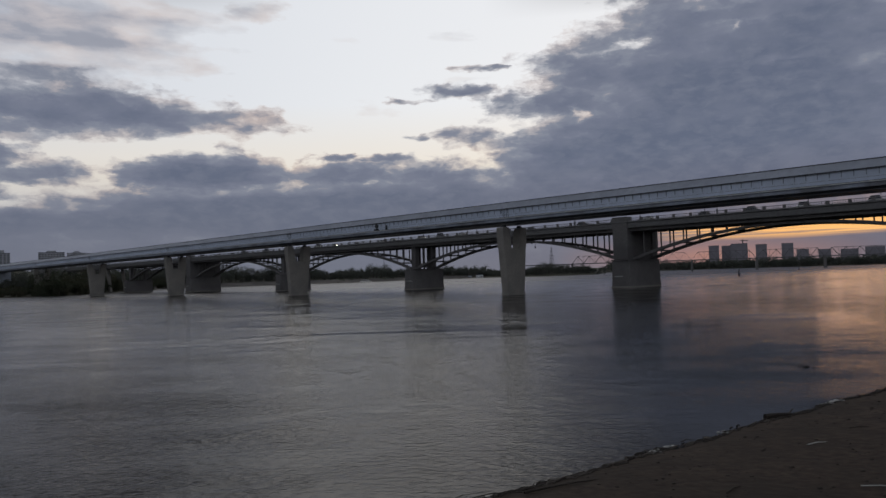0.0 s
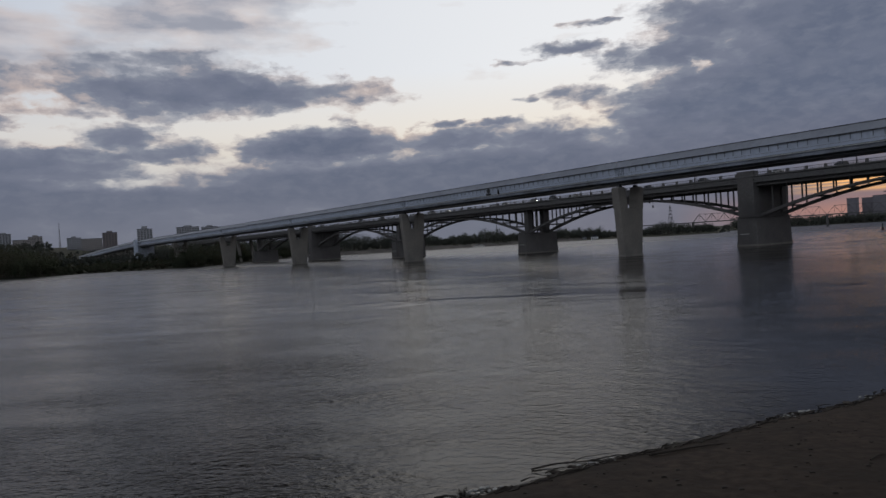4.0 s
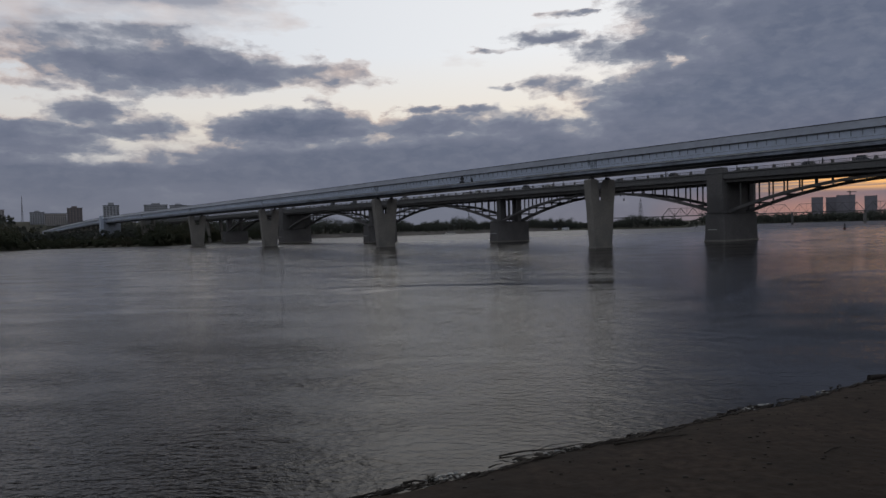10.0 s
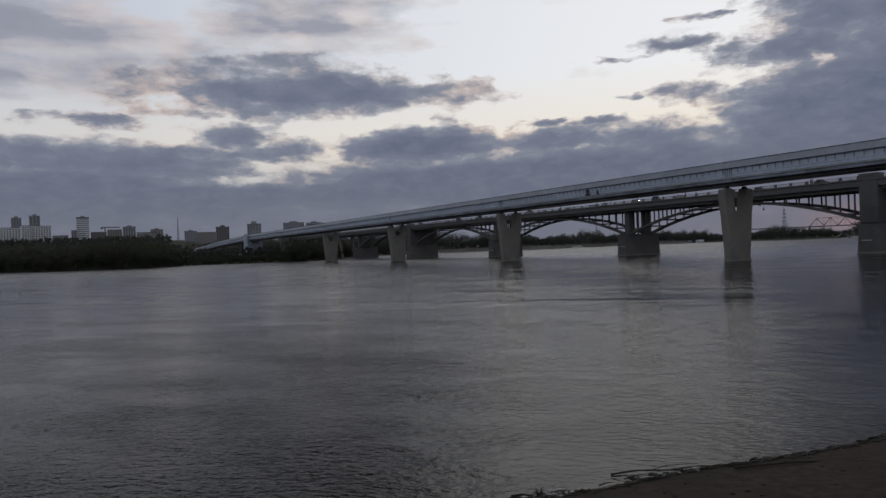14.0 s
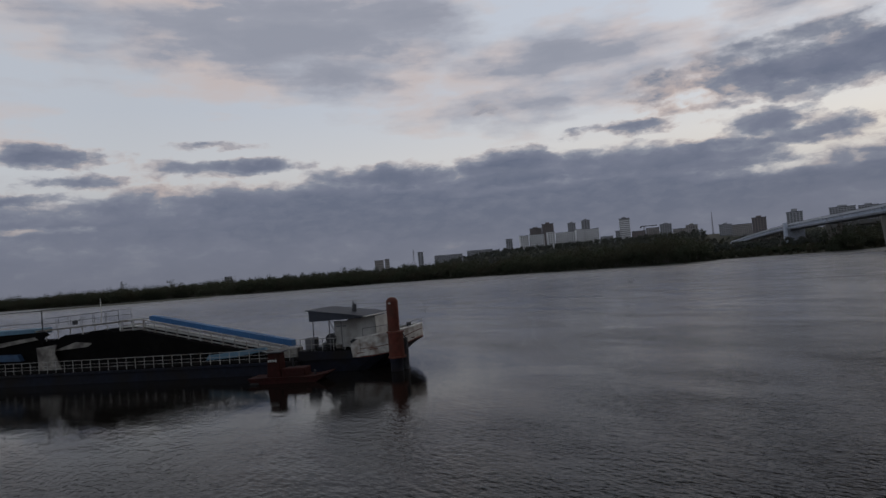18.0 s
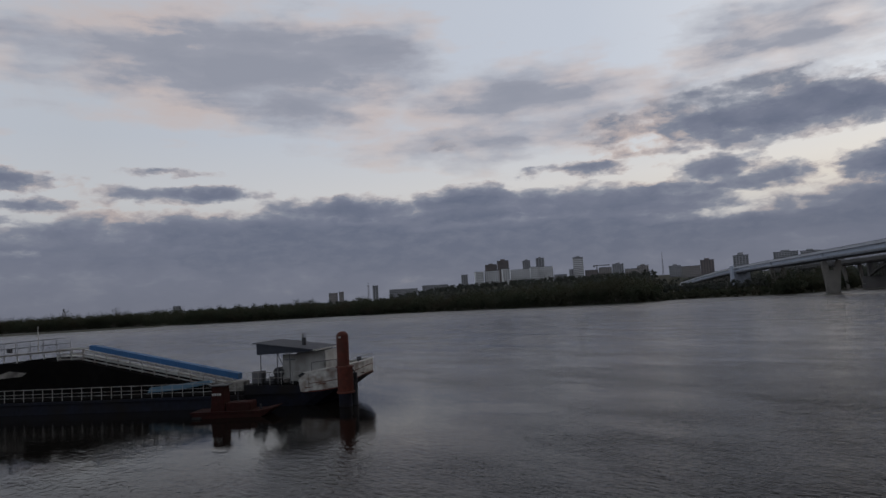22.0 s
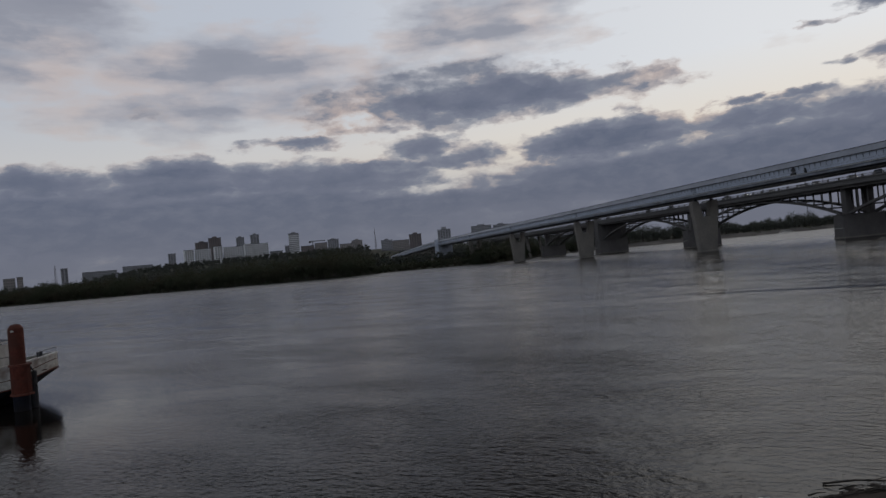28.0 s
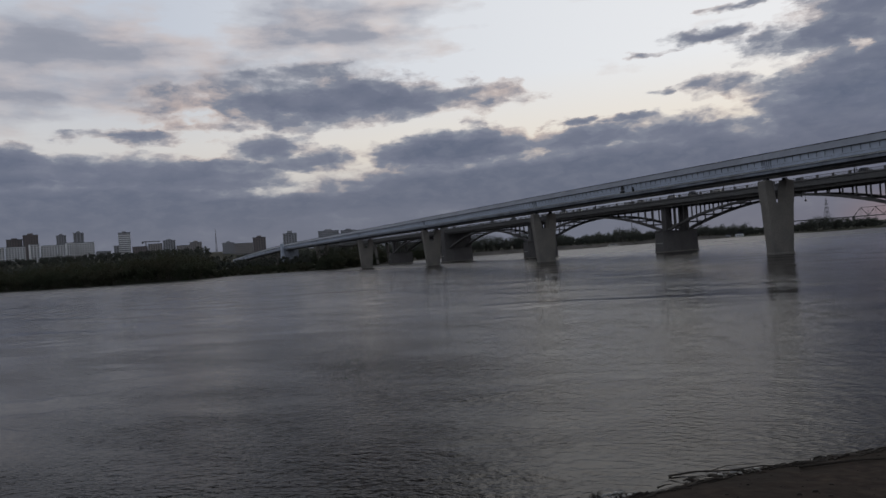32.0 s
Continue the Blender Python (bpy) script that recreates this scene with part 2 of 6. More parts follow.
    murk = mix(m("MULTIPLY_ADD", az, 0.03, 0.2, clamp=True), (0.160, 0.170, 0.212, 1), (0.172, 0.152, 0.182, 1))
    both = mix(m("MULTIPLY", haze, 0.9), both, murk)
    # the slot of afterglow under the cloud, about the sun
    near_sun = m("SUBTRACT", 1.0, m("MULTIPLY", m("ABSOLUTE", m("SUBTRACT", az, SUN_AZ)), 0.062), clamp=True)
    near_sun = m("POWER", near_sun, 0.7)
    streak_map = fbm(vec("MULTIPLY", sheet, (0.16, 3.0, 1.0)), 0.5, 5.0, 0.6).outputs[0]
    streaks = ramp(streak_map, [(0.38, (0, 0, 0)), (0.55, (1, 1, 1))])
    middle = m("MULTIPLY_ADD", m("SUBTRACT", az, 26.0), 0.02, 2.9)
    slot = m("SUBTRACT", 1.0, m("MULTIPLY", m("ABSOLUTE", m("SUBTRACT", el, middle)), 1.0), clamp=True)
    glow = m("MULTIPLY", m("MULTIPLY", slot, near_sun), m("MULTIPLY_ADD", streaks, 2.6, 0.45))
    puffs = m("MULTIPLY", m("MULTIPLY", near_sun, m("SUBTRACT", 1.0, m("MULTIPLY", m("ABSOLUTE", m("SUBTRACT", el, 4.6)), 0.5), clamp=True)), m("MULTIPLY_ADD", fine, 2.0, -0.5, clamp=True))
    both = mix(m("MULTIPLY", puffs, 0.4), both, (0.56, 0.36, 0.26, 1))
    both = mix(m("MINIMUM", glow, 1.0), both, (1.05, 0.55, 0.19, 1))
    near_blush = m("SUBTRACT", 1.0, m("MULTIPLY", m("ABSOLUTE", m("SUBTRACT", az, 21.0)), 0.085), clamp=True)
    blush = m("MULTIPLY", m("SUBTRACT", 1.0, m("MULTIPLY", m("ABSOLUTE", m("SUBTRACT", el, 0.9)), 0.6), clamp=True), near_blush)
    both = mix(m("MULTIPLY", blush, 0.55), both, (0.62, 0.27, 0.17, 1))
    ground = m("MULTIPLY", m("MULTIPLY", el, -1.0), 0.5, clamp=True)
    both = mix(ground, both, (0.05, 0.05, 0.055, 1))
    back = add("ShaderNodeBackground")
    put(back.inputs[0], both)
    back.inputs[1].default_value = 1.0
    out = add("ShaderNodeOutputWorld")
    tree.links.new(back.outputs[0], out.inputs[0])


build_sky()

lamp = bpy.data.lights.new("sun", "SUN")
lamp.energy, lamp.angle, lamp.color = 0.012, radians(10), (1.0, 0.55, 0.3)
sun = new("sun", lamp)
a, e = radians(SUN_AZ), radians(SUN_EL + 1.5)
sun.matrix_world = look((0, 0, 300), (-900 * math.sin(a) * math.cos(e), -900 * math.cos(a) * math.cos(e), 300 - 900 * math.sin(e)))

# ---- materials ----
def mat(name, color, rough=0.7, metal=0.0, vary=0.25, grain=6.0, stain=0.35, bump=0.15, spec=0.4, alt=None, per_object=0.0):
    """A weathered surface: two sizes of variation in colour, and fine relief."""
    made = bpy.data.materials.new(name)
    made.use_nodes = True
    t = made.node_tree
    shader = t.nodes["Principled BSDF"]
    place = t.nodes.new("ShaderNodeTexCoord").outputs["Object"]
    fine, wide = t.nodes.new("ShaderNodeTexNoise"), t.nodes.new("ShaderNodeTexNoise")
    fine.inputs["Scale"].default_value, fine.inputs["Detail"].default_value = grain, 6
    wide.inputs["Scale"].default_value, wide.inputs["Detail"].default_value = stain, 5
    for n in (fine, wide):
        t.links.new(place, n.inputs["Vector"])
    dark = tuple(c * (1 - vary) for c in color)
    pale = tuple(min(1, c * (1 + vary)) for c in color)
    r1 = t.nodes.new("ShaderNodeValToRGB")
    r1.color_ramp.elements[0].position, r1.color_ramp.elements[0].color = 0.3, (*dark, 1)
    r1.color_ramp.elements[1].position, r1.color_ramp.elements[1].color = 0.7, (*pale, 1)
    t.links.new(fine.outputs[0], r1.inputs[0])
    r2 = t.nodes.new("ShaderNodeValToRGB")
    r2.color_ramp.elements[0].position, r2.color_ramp.elements[0].color = 0.42, (0, 0, 0, 1)
    r2.color_ramp.elements[1].position, r2.color_ramp.elements[1].color = 0.68, (1, 1, 1, 1)
    t.links.new(wide.outputs[0], r2.inputs[0])
    blend = t.nodes.new("ShaderNodeMix")
    blend.data_type = "RGBA"
    t.links.new(r2.outputs[0], blend.inputs[0])
    t.links.new(r1.outputs[0], blend.inputs[6])
    blend.inputs[7].default_value = (*(alt or tuple(c * (1 - 1.4 * vary) for c in color)), 1)
    col = blend.outputs[2]
    if per_object:
        info = t.nodes.new("ShaderNodeObjectInfo")
        hsv = t.nodes.new("ShaderNodeHueSaturation")
        rng = t.nodes.new("ShaderNodeMapRange")
        rng.inputs[3].default_value, rng.inputs[4].default_value = 1 - per_object, 1 + per_object
        t.links.new(info.outputs["Random"], rng.inputs[0])
        t.links.new(rng.outputs[0], hsv.inputs["Value"])
        t.links.new(col, hsv.inputs["Color"])
        col = hsv.outputs[0]
    t.links.new(col, shader.inputs["Base Color"])
    shader.inputs["Roughness"].default_value, shader.inputs["Metallic"].default_value = rough, metal
    shader.inputs["Specular IOR Level"].default_value = spec
    if bump:
        b = t.nodes.new("ShaderNodeBump")
        b.inputs["Strength"].default_value, b.inputs["Distance"].default_value = bump, 0.05
        t.links.new(fine.outputs[0], b.inputs["Height"])
        t.links.new(b.outputs[0], shader.inputs["Normal"])
    return made


def water_material():
    made = bpy.data.materials.new("river_water")
    made.use_nodes = True
    t = made.node_tree
    shader = t.nodes["Principled BSDF"]
    shader.inputs["Base Color"].default_value = (0.007, 0.006, 0.005, 1)
    shader.inputs["IOR"].default_value = 1.2
    place = t.nodes.new("ShaderNodeTexCoord").outputs["Object"]

    def field(scale, stretch, detail, turn_by, rough=0.6):
        turn = t.nodes.new("ShaderNodeMapping")
        turn.inputs["Rotation"].default_value = (0, 0, radians(turn_by))
        turn.inputs["Scale"].default_value = stretch
        t.links.new(place, turn.inputs[0])
        n = t.nodes.new("ShaderNodeTexNoise")
        n.inputs["Scale"].default_value, n.inputs["Detail"].default_value, n.inputs["Roughness"].default_value = scale, detail, rough
        t.links.new(turn.outputs[0], n.inputs["Vector"])
        return n.outputs[0]

    def between(value, low, high, a, b):
        r = t.nodes.new("ShaderNodeMapRange")
        for i, q in enumerate((low, high, a, b)):
            r.inputs[i + 1].default_value = q
        t.links.new(value, r.inputs[0])
        return r.outputs[0]

    def waves(height, strength, distance, normal=None):
        b = t.nodes.new("ShaderNodeBump")
        b.inputs["Distance"].default_value = distance
        t.links.new(strength, b.inputs["Strength"])
        t.links.new(height, b.inputs["Height"])
        if normal:
            t.links.new(normal, b.inputs["Normal"])
        return b.outputs[0]
    out = t.nodes.new("ShaderNodeVectorMath")  # metres from the near bank, towards the far one
    out.operation = "DOT_PRODUCT"
    out.inputs[1].default_value = (-0.592, 0.806, 0)
    t.links.new(place, out.inputs[0])
    off = out.outputs["Value"]

    def times(a, b, op="MULTIPLY"):
        n = t.nodes.new("ShaderNodeMath")
        n.operation = op
        t.links.new(a, n.inputs[0])
        t.links.new(b, n.inputs[1])
        return n.outputs[0]
    # the sheltered water about the barge
    def away(x, y, turn_by, half_long, half_wide):
        """Distance from an oval, 1 on its rim."""
        to_oval = t.nodes.new("ShaderNodeMapping")
        to_oval.vector_type = "TEXTURE"
        to_oval.inputs["Location"].default_value = (x, y, 0)
        to_oval.inputs["Rotation"].default_value = (0, 0, radians(turn_by))
        to_oval.inputs["Scale"].default_value = (half_long, half_wide, 1)
        t.links.new(place, to_oval.inputs[0])
        reach = t.nodes.new("ShaderNodeVectorMath")
        reach.operation = "LENGTH"
        t.links.new(to_oval.outputs[0], reach.inputs[0])
        return reach.outputs["Value"]
    lee = between(away(-63.2, 1.7, 45.8, 42, 22), 0.75, 1.15, 0.16, 1.0)
    # slicks and gusts at two sizes, and thin dark cat's-paws where the stream boils up
    patch = field(0.03, (0.4, 1.0, 1), 4, -35)
    gusts = field(0.13, (0.45, 1.0, 1), 4, -20)
    paws = field(0.10, (0.22, 2.1, 1), 4, -6, 0.6)
    far = between(off, 45.0, 150.0, 0.0, 1.0)
    near = between(off, 20.0, 110.0, 1.0, 0.5)
    windy = between(away(6.0, 46.0, -10, 40, 34), 0.6, 1.3, 1.0, 0.8)
    still = between(away(32.0, 68.0, 65, 62, 18), 0.7, 1.15, 0.25, 1.0)
    calm = times(times(times(between(gusts, 0.38, 0.62, 0.4, 1.0), near), lee), times(windy, still))
    boils = times(between(gusts, 0.50, 0.60, 0.0, 0.2), far)
    wild = between(away(-6.0, 92.0, -3, 34, 26), 0.5, 1.15, 1.0, 0.0)
    # flat slicks where the current wells up: they mirror the low cloud
    slick = times(times(wild, between(paws, 0.50, 0.56, 0.0, 1.0)), times(between(paws, 0.57, 0.63, 0.0, 0.8), between(off, 40.0, 70.0, 0.0, 1.0)), "MAXIMUM")
    broken = between(slick, 0.0, 1.0, 1.0, 0.08)
    streams = times(between(gusts, 0.42, 0.6, 0.15, 0.8), times(far, broken))
    calm = times(calm, between(slick, 0.0, 1.0, 1.0, 0.35))
    ripples = waves(field(2.4, (0.75, 1.35, 1), 3, -5, 0.55), calm, 0.135)
    steep = waves(field(0.5, (0.5, 1.5, 1), 4, -8, 0.6), streams, 0.2, ripples)
    # out in the stream the wave faces turned to this bank hide those behind them
    lean = t.nodes.new("ShaderNodeVectorMath")
    lean.operation = "SCALE"
    lean.inputs[0].default_value = (0.009, -0.026, 0)
    t.links.new(times(between(off, 4.0, 50.0, 1.0, 1.0), times(lee, broken)), lean.inputs["Scale"])
    facing = t.nodes.new("ShaderNodeVectorMath")
    facing.operation = "ADD"
    t.links.new(steep, facing.inputs[0])
    t.links.new(lean.outputs[0], facing.inputs[1])
    unit = t.nodes.new("ShaderNodeVectorMath")
    unit.operation = "NORMALIZE"
    t.links.new(facing.outputs[0], unit.inputs[0])
    t.links.new(unit.outputs[0], shader.inputs["Normal"])
    rough = times(between(patch, 0.35, 0.65, 0.03, 0.06), times(boils, between(off, 180.0, 460.0, 0.0, 0.24), "MAXIMUM"), "ADD")
    t.links.new(rough, shader.inputs["Roughness"])
    return made


CONCRETE = mat("weathered_concrete", (0.225, 0.21, 0.19), 0.85, vary=0.10, grain=1.6, stain=0.16, bump=0.3, alt=(0.17, 0.16, 0.15))
OLD_CONCRETE = mat("old_dark_concrete", (0.130, 0.124, 0.122), 0.88, vary=0.12, grain=1.2, stain=0.14, bump=0.3, alt=(0.098, 0.094, 0.094))
DECK_CONCRETE = mat("grey_deck_concrete", (0.135, 0.133, 0.135), 0.8, vary=0.2, grain=1.4, stain=0.12, alt=(0.14, 0.14, 0.135))
BLUE_STEEL = mat("pale_blue_painted_steel", (0.47, 0.525, 0.63), 0.45, vary=0.1, grain=0.9, stain=0.1, bump=0.05, alt=(0.40, 0.45, 0.54))
BLUE_ROOF = mat("pale_blue_roof_sheet", (0.34, 0.365, 0.42), 0.5, vary=0.12, grain=0.7, stain=0.09, bump=0.05)
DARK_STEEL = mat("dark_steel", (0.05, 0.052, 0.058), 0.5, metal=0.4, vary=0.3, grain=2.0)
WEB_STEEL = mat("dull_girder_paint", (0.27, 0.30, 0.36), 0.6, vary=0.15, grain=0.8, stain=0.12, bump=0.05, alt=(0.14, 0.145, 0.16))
RIB_STEEL = mat("grey_blue_wall_rib", (0.22, 0.245, 0.29), 0.55, vary=0.2, grain=1.5, bump=0.0)
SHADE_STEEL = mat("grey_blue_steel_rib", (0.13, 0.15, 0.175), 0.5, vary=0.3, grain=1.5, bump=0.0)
MARK_PAINT = mat("faded_white_marking", (0.5, 0.5, 0.48), 0.7, vary=0.2, grain=2.0)
WHITE_PAINT = mat("worn_white_paint", (0.62, 0.62, 0.60), 0.5, vary=0.12, grain=2.5, stain=0.7, bump=0.08, alt=(0.40, 0.36, 0.32))
DARK_PAINT = mat("dark_car_paint", (0.03, 0.032, 0.04), 0.25, vary=0.1, bump=0.0)
RUBBER = mat("tyre_rubber", (0.02, 0.02, 0.02), 0.9, vary=0.2)
HEADLIGHT = mat("lamp_glass", (0.7, 0.7, 0.68), 0.1, vary=0.05, bump=0.0)
HEADLIGHT_ON = mat("burning_headlight", (0.8, 0.8, 0.75), 0.2, vary=0.02, bump=0.0)
HEADLIGHT_ON.node_tree.nodes["Principled BSDF"].inputs["Emission Color"].default_value = (1.0, 0.93, 0.8, 1)
HEADLIGHT_ON.node_tree.nodes["Principled BSDF"].inputs["Emission Strength"].default_value = 14.0
RUST_RED = mat("rusty_red_paint", (0.12, 0.034, 0.022), 0.75, vary=0.3, grain=4.0, stain=0.9, bump=0.3, alt=(0.09, 0.032, 0.024))
ORANGE_RED = mat("faded_orange_red_steel", (0.10, 0.028, 0.019), 0.75, vary=0.35, grain=2.6, stain=1.1, bump=0.3, spec=0.2, alt=(0.075, 0.030, 0.022))
HULL_BLUE = mat("dark_blue_hull_paint", (0.010, 0.012, 0.022), 0.6, vary=0.3, grain=2.5, stain=0.4, bump=0.15, spec=0.15, alt=(0.012, 0.010, 0.010))
TARP_BLUE = mat("bright_blue_sheeting", (0.028, 0.12, 0.29), 0.5, vary=0.15, grain=1.5, stain=0.4, bump=0.1)
PALE_BLUE = mat("pale_blue_tarpaulin", (0.10, 0.19, 0.27), 0.6, vary=0.15, grain=1.5, stain=0.4, bump=0.1)
FLAT_BLACK = mat("black_tarred_canvas", (0.006, 0.0055, 0.0055), 0.9, vary=0.4, grain=1.5, stain=0.3, bump=0.4, spec=0.06)
ROOF_FELT = mat("dark_roofing_felt", (0.032, 0.038, 0.055), 0.6, vary=0.2, grain=2.0, stain=0.5, bump=0.1)
DRIFTWOOD = mat("wet_driftwood", (0.026, 0.020, 0.016), 0.8, vary=0.4, grain=6.0)
FOAM = mat("grey_foam", (0.34, 0.34, 0.33), 0.6, vary=0.2, grain=8.0)
PANEL_WHITE = mat("white_panel_facade", (0.74, 0.75, 0.77), 0.8, vary=0.08, grain=0.2, stain=0.03, bump=0.0)
PANEL_GREY = mat("grey_panel_facade", (0.34, 0.345, 0.37), 0.85, vary=0.12, grain=0.2, stain=0.03, bump=0.0)
BRICK_BROWN = mat("brown_brick_facade", (0.21, 0.18, 0.175), 0.85, vary=0.15, grain=0.2, stain=0.03, bump=0.0)
PANEL_SAND = mat("sandy_facade", (0.34, 0.315, 0.305), 0.85, vary=0.12, grain=0.2, stain=0.03, bump=0.0)
FAR_STEEL = mat("far_grey_steel", (0.11, 0.105, 0.11), 0.7, vary=0.1, grain=0.2, bump=0.0)
RAIL_STEEL = mat("grey_rail_steel", (0.16, 0.16, 0.17), 0.5, metal=0.3, vary=0.2, grain=3.0)
DARK_GLASS = mat("dark_window_glass", (0.02, 0.024, 0.03), 0.12, vary=0.2, grain=0.6, bump=0.0, spec=0.6)
SAND = mat("damp_river_sand", (0.033, 0.0235, 0.018), 0.9, vary=0.5, grain=2.6, stain=0.35, bump=0.9, spec=0.2, alt=(0.021, 0.016, 0.0125))
GRASS_LAND = mat("grassy_ground", (0.036, 0.040, 0.023), 0.95, vary=0.4, grain=0.06, stain=0.01, bump=0.3, alt=(0.045, 0.042, 0.03))
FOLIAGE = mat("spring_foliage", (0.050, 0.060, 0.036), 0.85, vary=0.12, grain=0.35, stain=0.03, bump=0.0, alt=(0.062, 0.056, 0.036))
# distance haze is put into this paler, greyer leaf colour
HAZED_FOLIAGE = mat("far_foliage", (0.075, 0.085, 0.072), 0.9, vary=0.12, grain=0.2, stain=0.02, bump=0.0, alt=(0.078, 0.082, 0.074))
for leaves in (FOLIAGE, HAZED_FOLIAGE):
    tree_nodes = leaves.node_tree
    solid = tree_nodes.nodes["Principled BSDF"]
    lit_through = tree_nodes.nodes.new("ShaderNodeBsdfTranslucent")
    tree_nodes.links.new(solid.inputs["Base Color"].links[0].from_socket, lit_through.inputs[0])
    joined = tree_nodes.nodes.new("ShaderNodeMixShader")
    joined.inputs[0].default_value = 0.45
    tree_nodes.links.new(solid.outputs[0], joined.inputs[1])
    tree_nodes.links.new(lit_through.outputs[0], joined.inputs[2])
    tree_nodes.links.new(joined.outputs[0], tree_nodes.nodes["Material Output"].inputs[0])
BARK = mat("bark", (0.05, 0.042, 0.034), 0.95, vary=0.3, grain=3.0)
WINDOW_DARK = mat("far_dark_windows", (0.095, 0.10, 0.115), 0.5, vary=0.3, grain=0.6, bump=0.0, spec=0.1)
# shade of the loggias between balconies is put into this flat wall's colour
SHADED_PANEL = mat("dark_recessed_loggia", (0.30, 0.30, 0.32), 0.8, vary=0.2, grain=0.4, bump=0.0)
DIRTY_BOARD = mat("dirty_weathered_board", (0.24, 0.225, 0.20), 0.8, vary=0.35, grain=3.0, stain=0.9, bump=0.15, alt=(0.07, 0.06, 0.055))
WORK_RED = mat("dark_red_boat_paint", (0.034, 0.009, 0.008), 0.75, vary=0.3, grain=4.0, stain=0.9, bump=0.25, spec=0.12, alt=(0.03, 0.012, 0.010))
BULWARK_WHITE = mat("rust_streaked_white_paint", (0.50, 0.49, 0.46), 0.6, vary=0.22, grain=3.5, stain=1.3, bump=0.3, alt=(0.20, 0.15, 0.12))
GRIMY_WHITE = mat("grimy_cabin_paint", (0.42, 0.42, 0.41), 0.7, vary=0.12, grain=2.8, stain=0.8, bump=0.15, alt=(0.29, 0.28, 0.265))
RAIL_WHITE = mat("chipped_white_rail_paint", (0.36, 0.36, 0.35), 0.6, vary=0.25, grain=5.0, stain=1.2, bump=0.1, alt=(0.18, 0.14, 0.12))
DULL_BLUE = mat("dull_blue_sheeting", (0.03, 0.07, 0.14), 0.6, vary=0.3, grain=1.5, stain=0.5, bump=0.1)
FAR_SAND = mat("pale_far_sand", (0.115, 0.108, 0.102), 0.95, vary=0.2, grain=0.2, stain=0.03, bump=0.0)
# haze over the far blocks is mixed into their wall colour
HAZY_WALL = mat("hazy_grey_facade", (0.20, 0.19, 0.215), 0.9, vary=0.12, grain=0.05, stain=0.02, bump=0.0)
WATER = water_material()


# ---- builders ----
def part(name, bm, material, parent=None, label="", smooth=False):
    """Links a bmesh as one mesh object, under a thing or a part."""
    data = bpy.data.meshes.new(name)
    bmesh.ops.recalc_face_normals(bm, faces=bm.faces)
    bm.to_mesh(data)
    bm.free()
    if smooth:
        for p in data.polygons:
            p.use_smooth = True
    data.materials.append(material)
    ob = new(name, data)
    ob.parent = parent
    if label:
        tagged(ob, label)
    return ob


def again(ob, x=0.0, y=0.0, z=0.0, rz=0.0, parent=None, scale=(1, 1, 1)):
    """Another object on the same mesh, under the same parent, at its own place."""
    twin = new(ob.name.split(".")[0], ob.data)
    twin.parent = parent or ob.parent
    twin.location, twin.rotation_euler, twin.scale = (x, y, z), (0, 0, radians(rz)), scale
    return twin


def thing(name, label, category, m=None, group="", kind=""):
    ob = new(name)
    ob.matrix_world = m if m is not None else Matrix()
    return tagged(ob, label, category, group, kind)


def box(bm, x0, x1, y0, y1, z0, z1, bevel=0.0, top=None):
    """A block; top=(x0, x1, y0, y1) gives its upper face another outline."""
    tx0, tx1, ty0, ty1 = top or (x0, x1, y0, y1)
    vs = [bm.verts.new(p) for p in ((x0, y0, z0), (x1, y0, z0), (x1, y1, z0), (x0, y1, z0), (tx0, ty0, z1), (tx1, ty0, z1), (tx1, ty1, z1), (tx0, ty1, z1))]
    faces = [bm.faces.new([vs[i] for i in f]) for f in ((3, 2, 1, 0), (4, 5, 6, 7), (0, 1, 5, 4), (1, 2, 6, 5), (2, 3, 7, 6), (3, 0, 4, 7))]
    if bevel:
        edges = {e for f in faces for e in f.edges}
        bmesh.ops.bevel(bm, geom=list(edges), offset=bevel, segments=1, affect="EDGES")
    return bm


def block(x0, x1, y0, y1, z0, z1, bevel=0.0, top=None):
    return box(bmesh.new(), x0, x1, y0, y1, z0, z1, bevel, top)


def prism(points, y0, y1, axis="y", bm=None):
    """An outline in (x, z), drawn out along y (or in (y, z), along x)."""
    bm = bm or bmesh.new()
    spot = (lambda p, q: (p[0], q, p[1])) if axis == "y" else (lambda p, q: (q, p[0], p[1]))
    a = [bm.verts.new(spot(p, y0)) for p in points]
    b = [bm.verts.new(spot(p, y1)) for p in points]
    n = len(points)
    bm.faces.new(a)
    bm.faces.new(b[::-1])
    for i in range(n):
        bm.faces.new((a[i], b[i], b[(i + 1) % n], a[(i + 1) % n]))
    return bm


def rod(bm, p, q, r, sides=8, r2=None):
    """A round bar from p to q."""
    p, q = Vector(p), Vector(q)
    way = (q - p).normalized()
    side = way.orthogonal().normalized()
    other = way.cross(side)
    rings = []
    for c, rad in ((p, r), (q, r if r2 is None else r2)):
        rings.append([bm.verts.new(c + rad * (math.cos(2 * math.pi * k / sides) * side + math.sin(2 * math.pi * k / sides) * other)) for k in range(sides)])
    for k in range(sides):
        bm.faces.new((rings[0][k], rings[0][(k + 1) % sides], rings[1][(k + 1) % sides], rings[1][k]))
    bm.faces.new(rings[0][::-1])
    bm.faces.new(rings[1])
    return bm

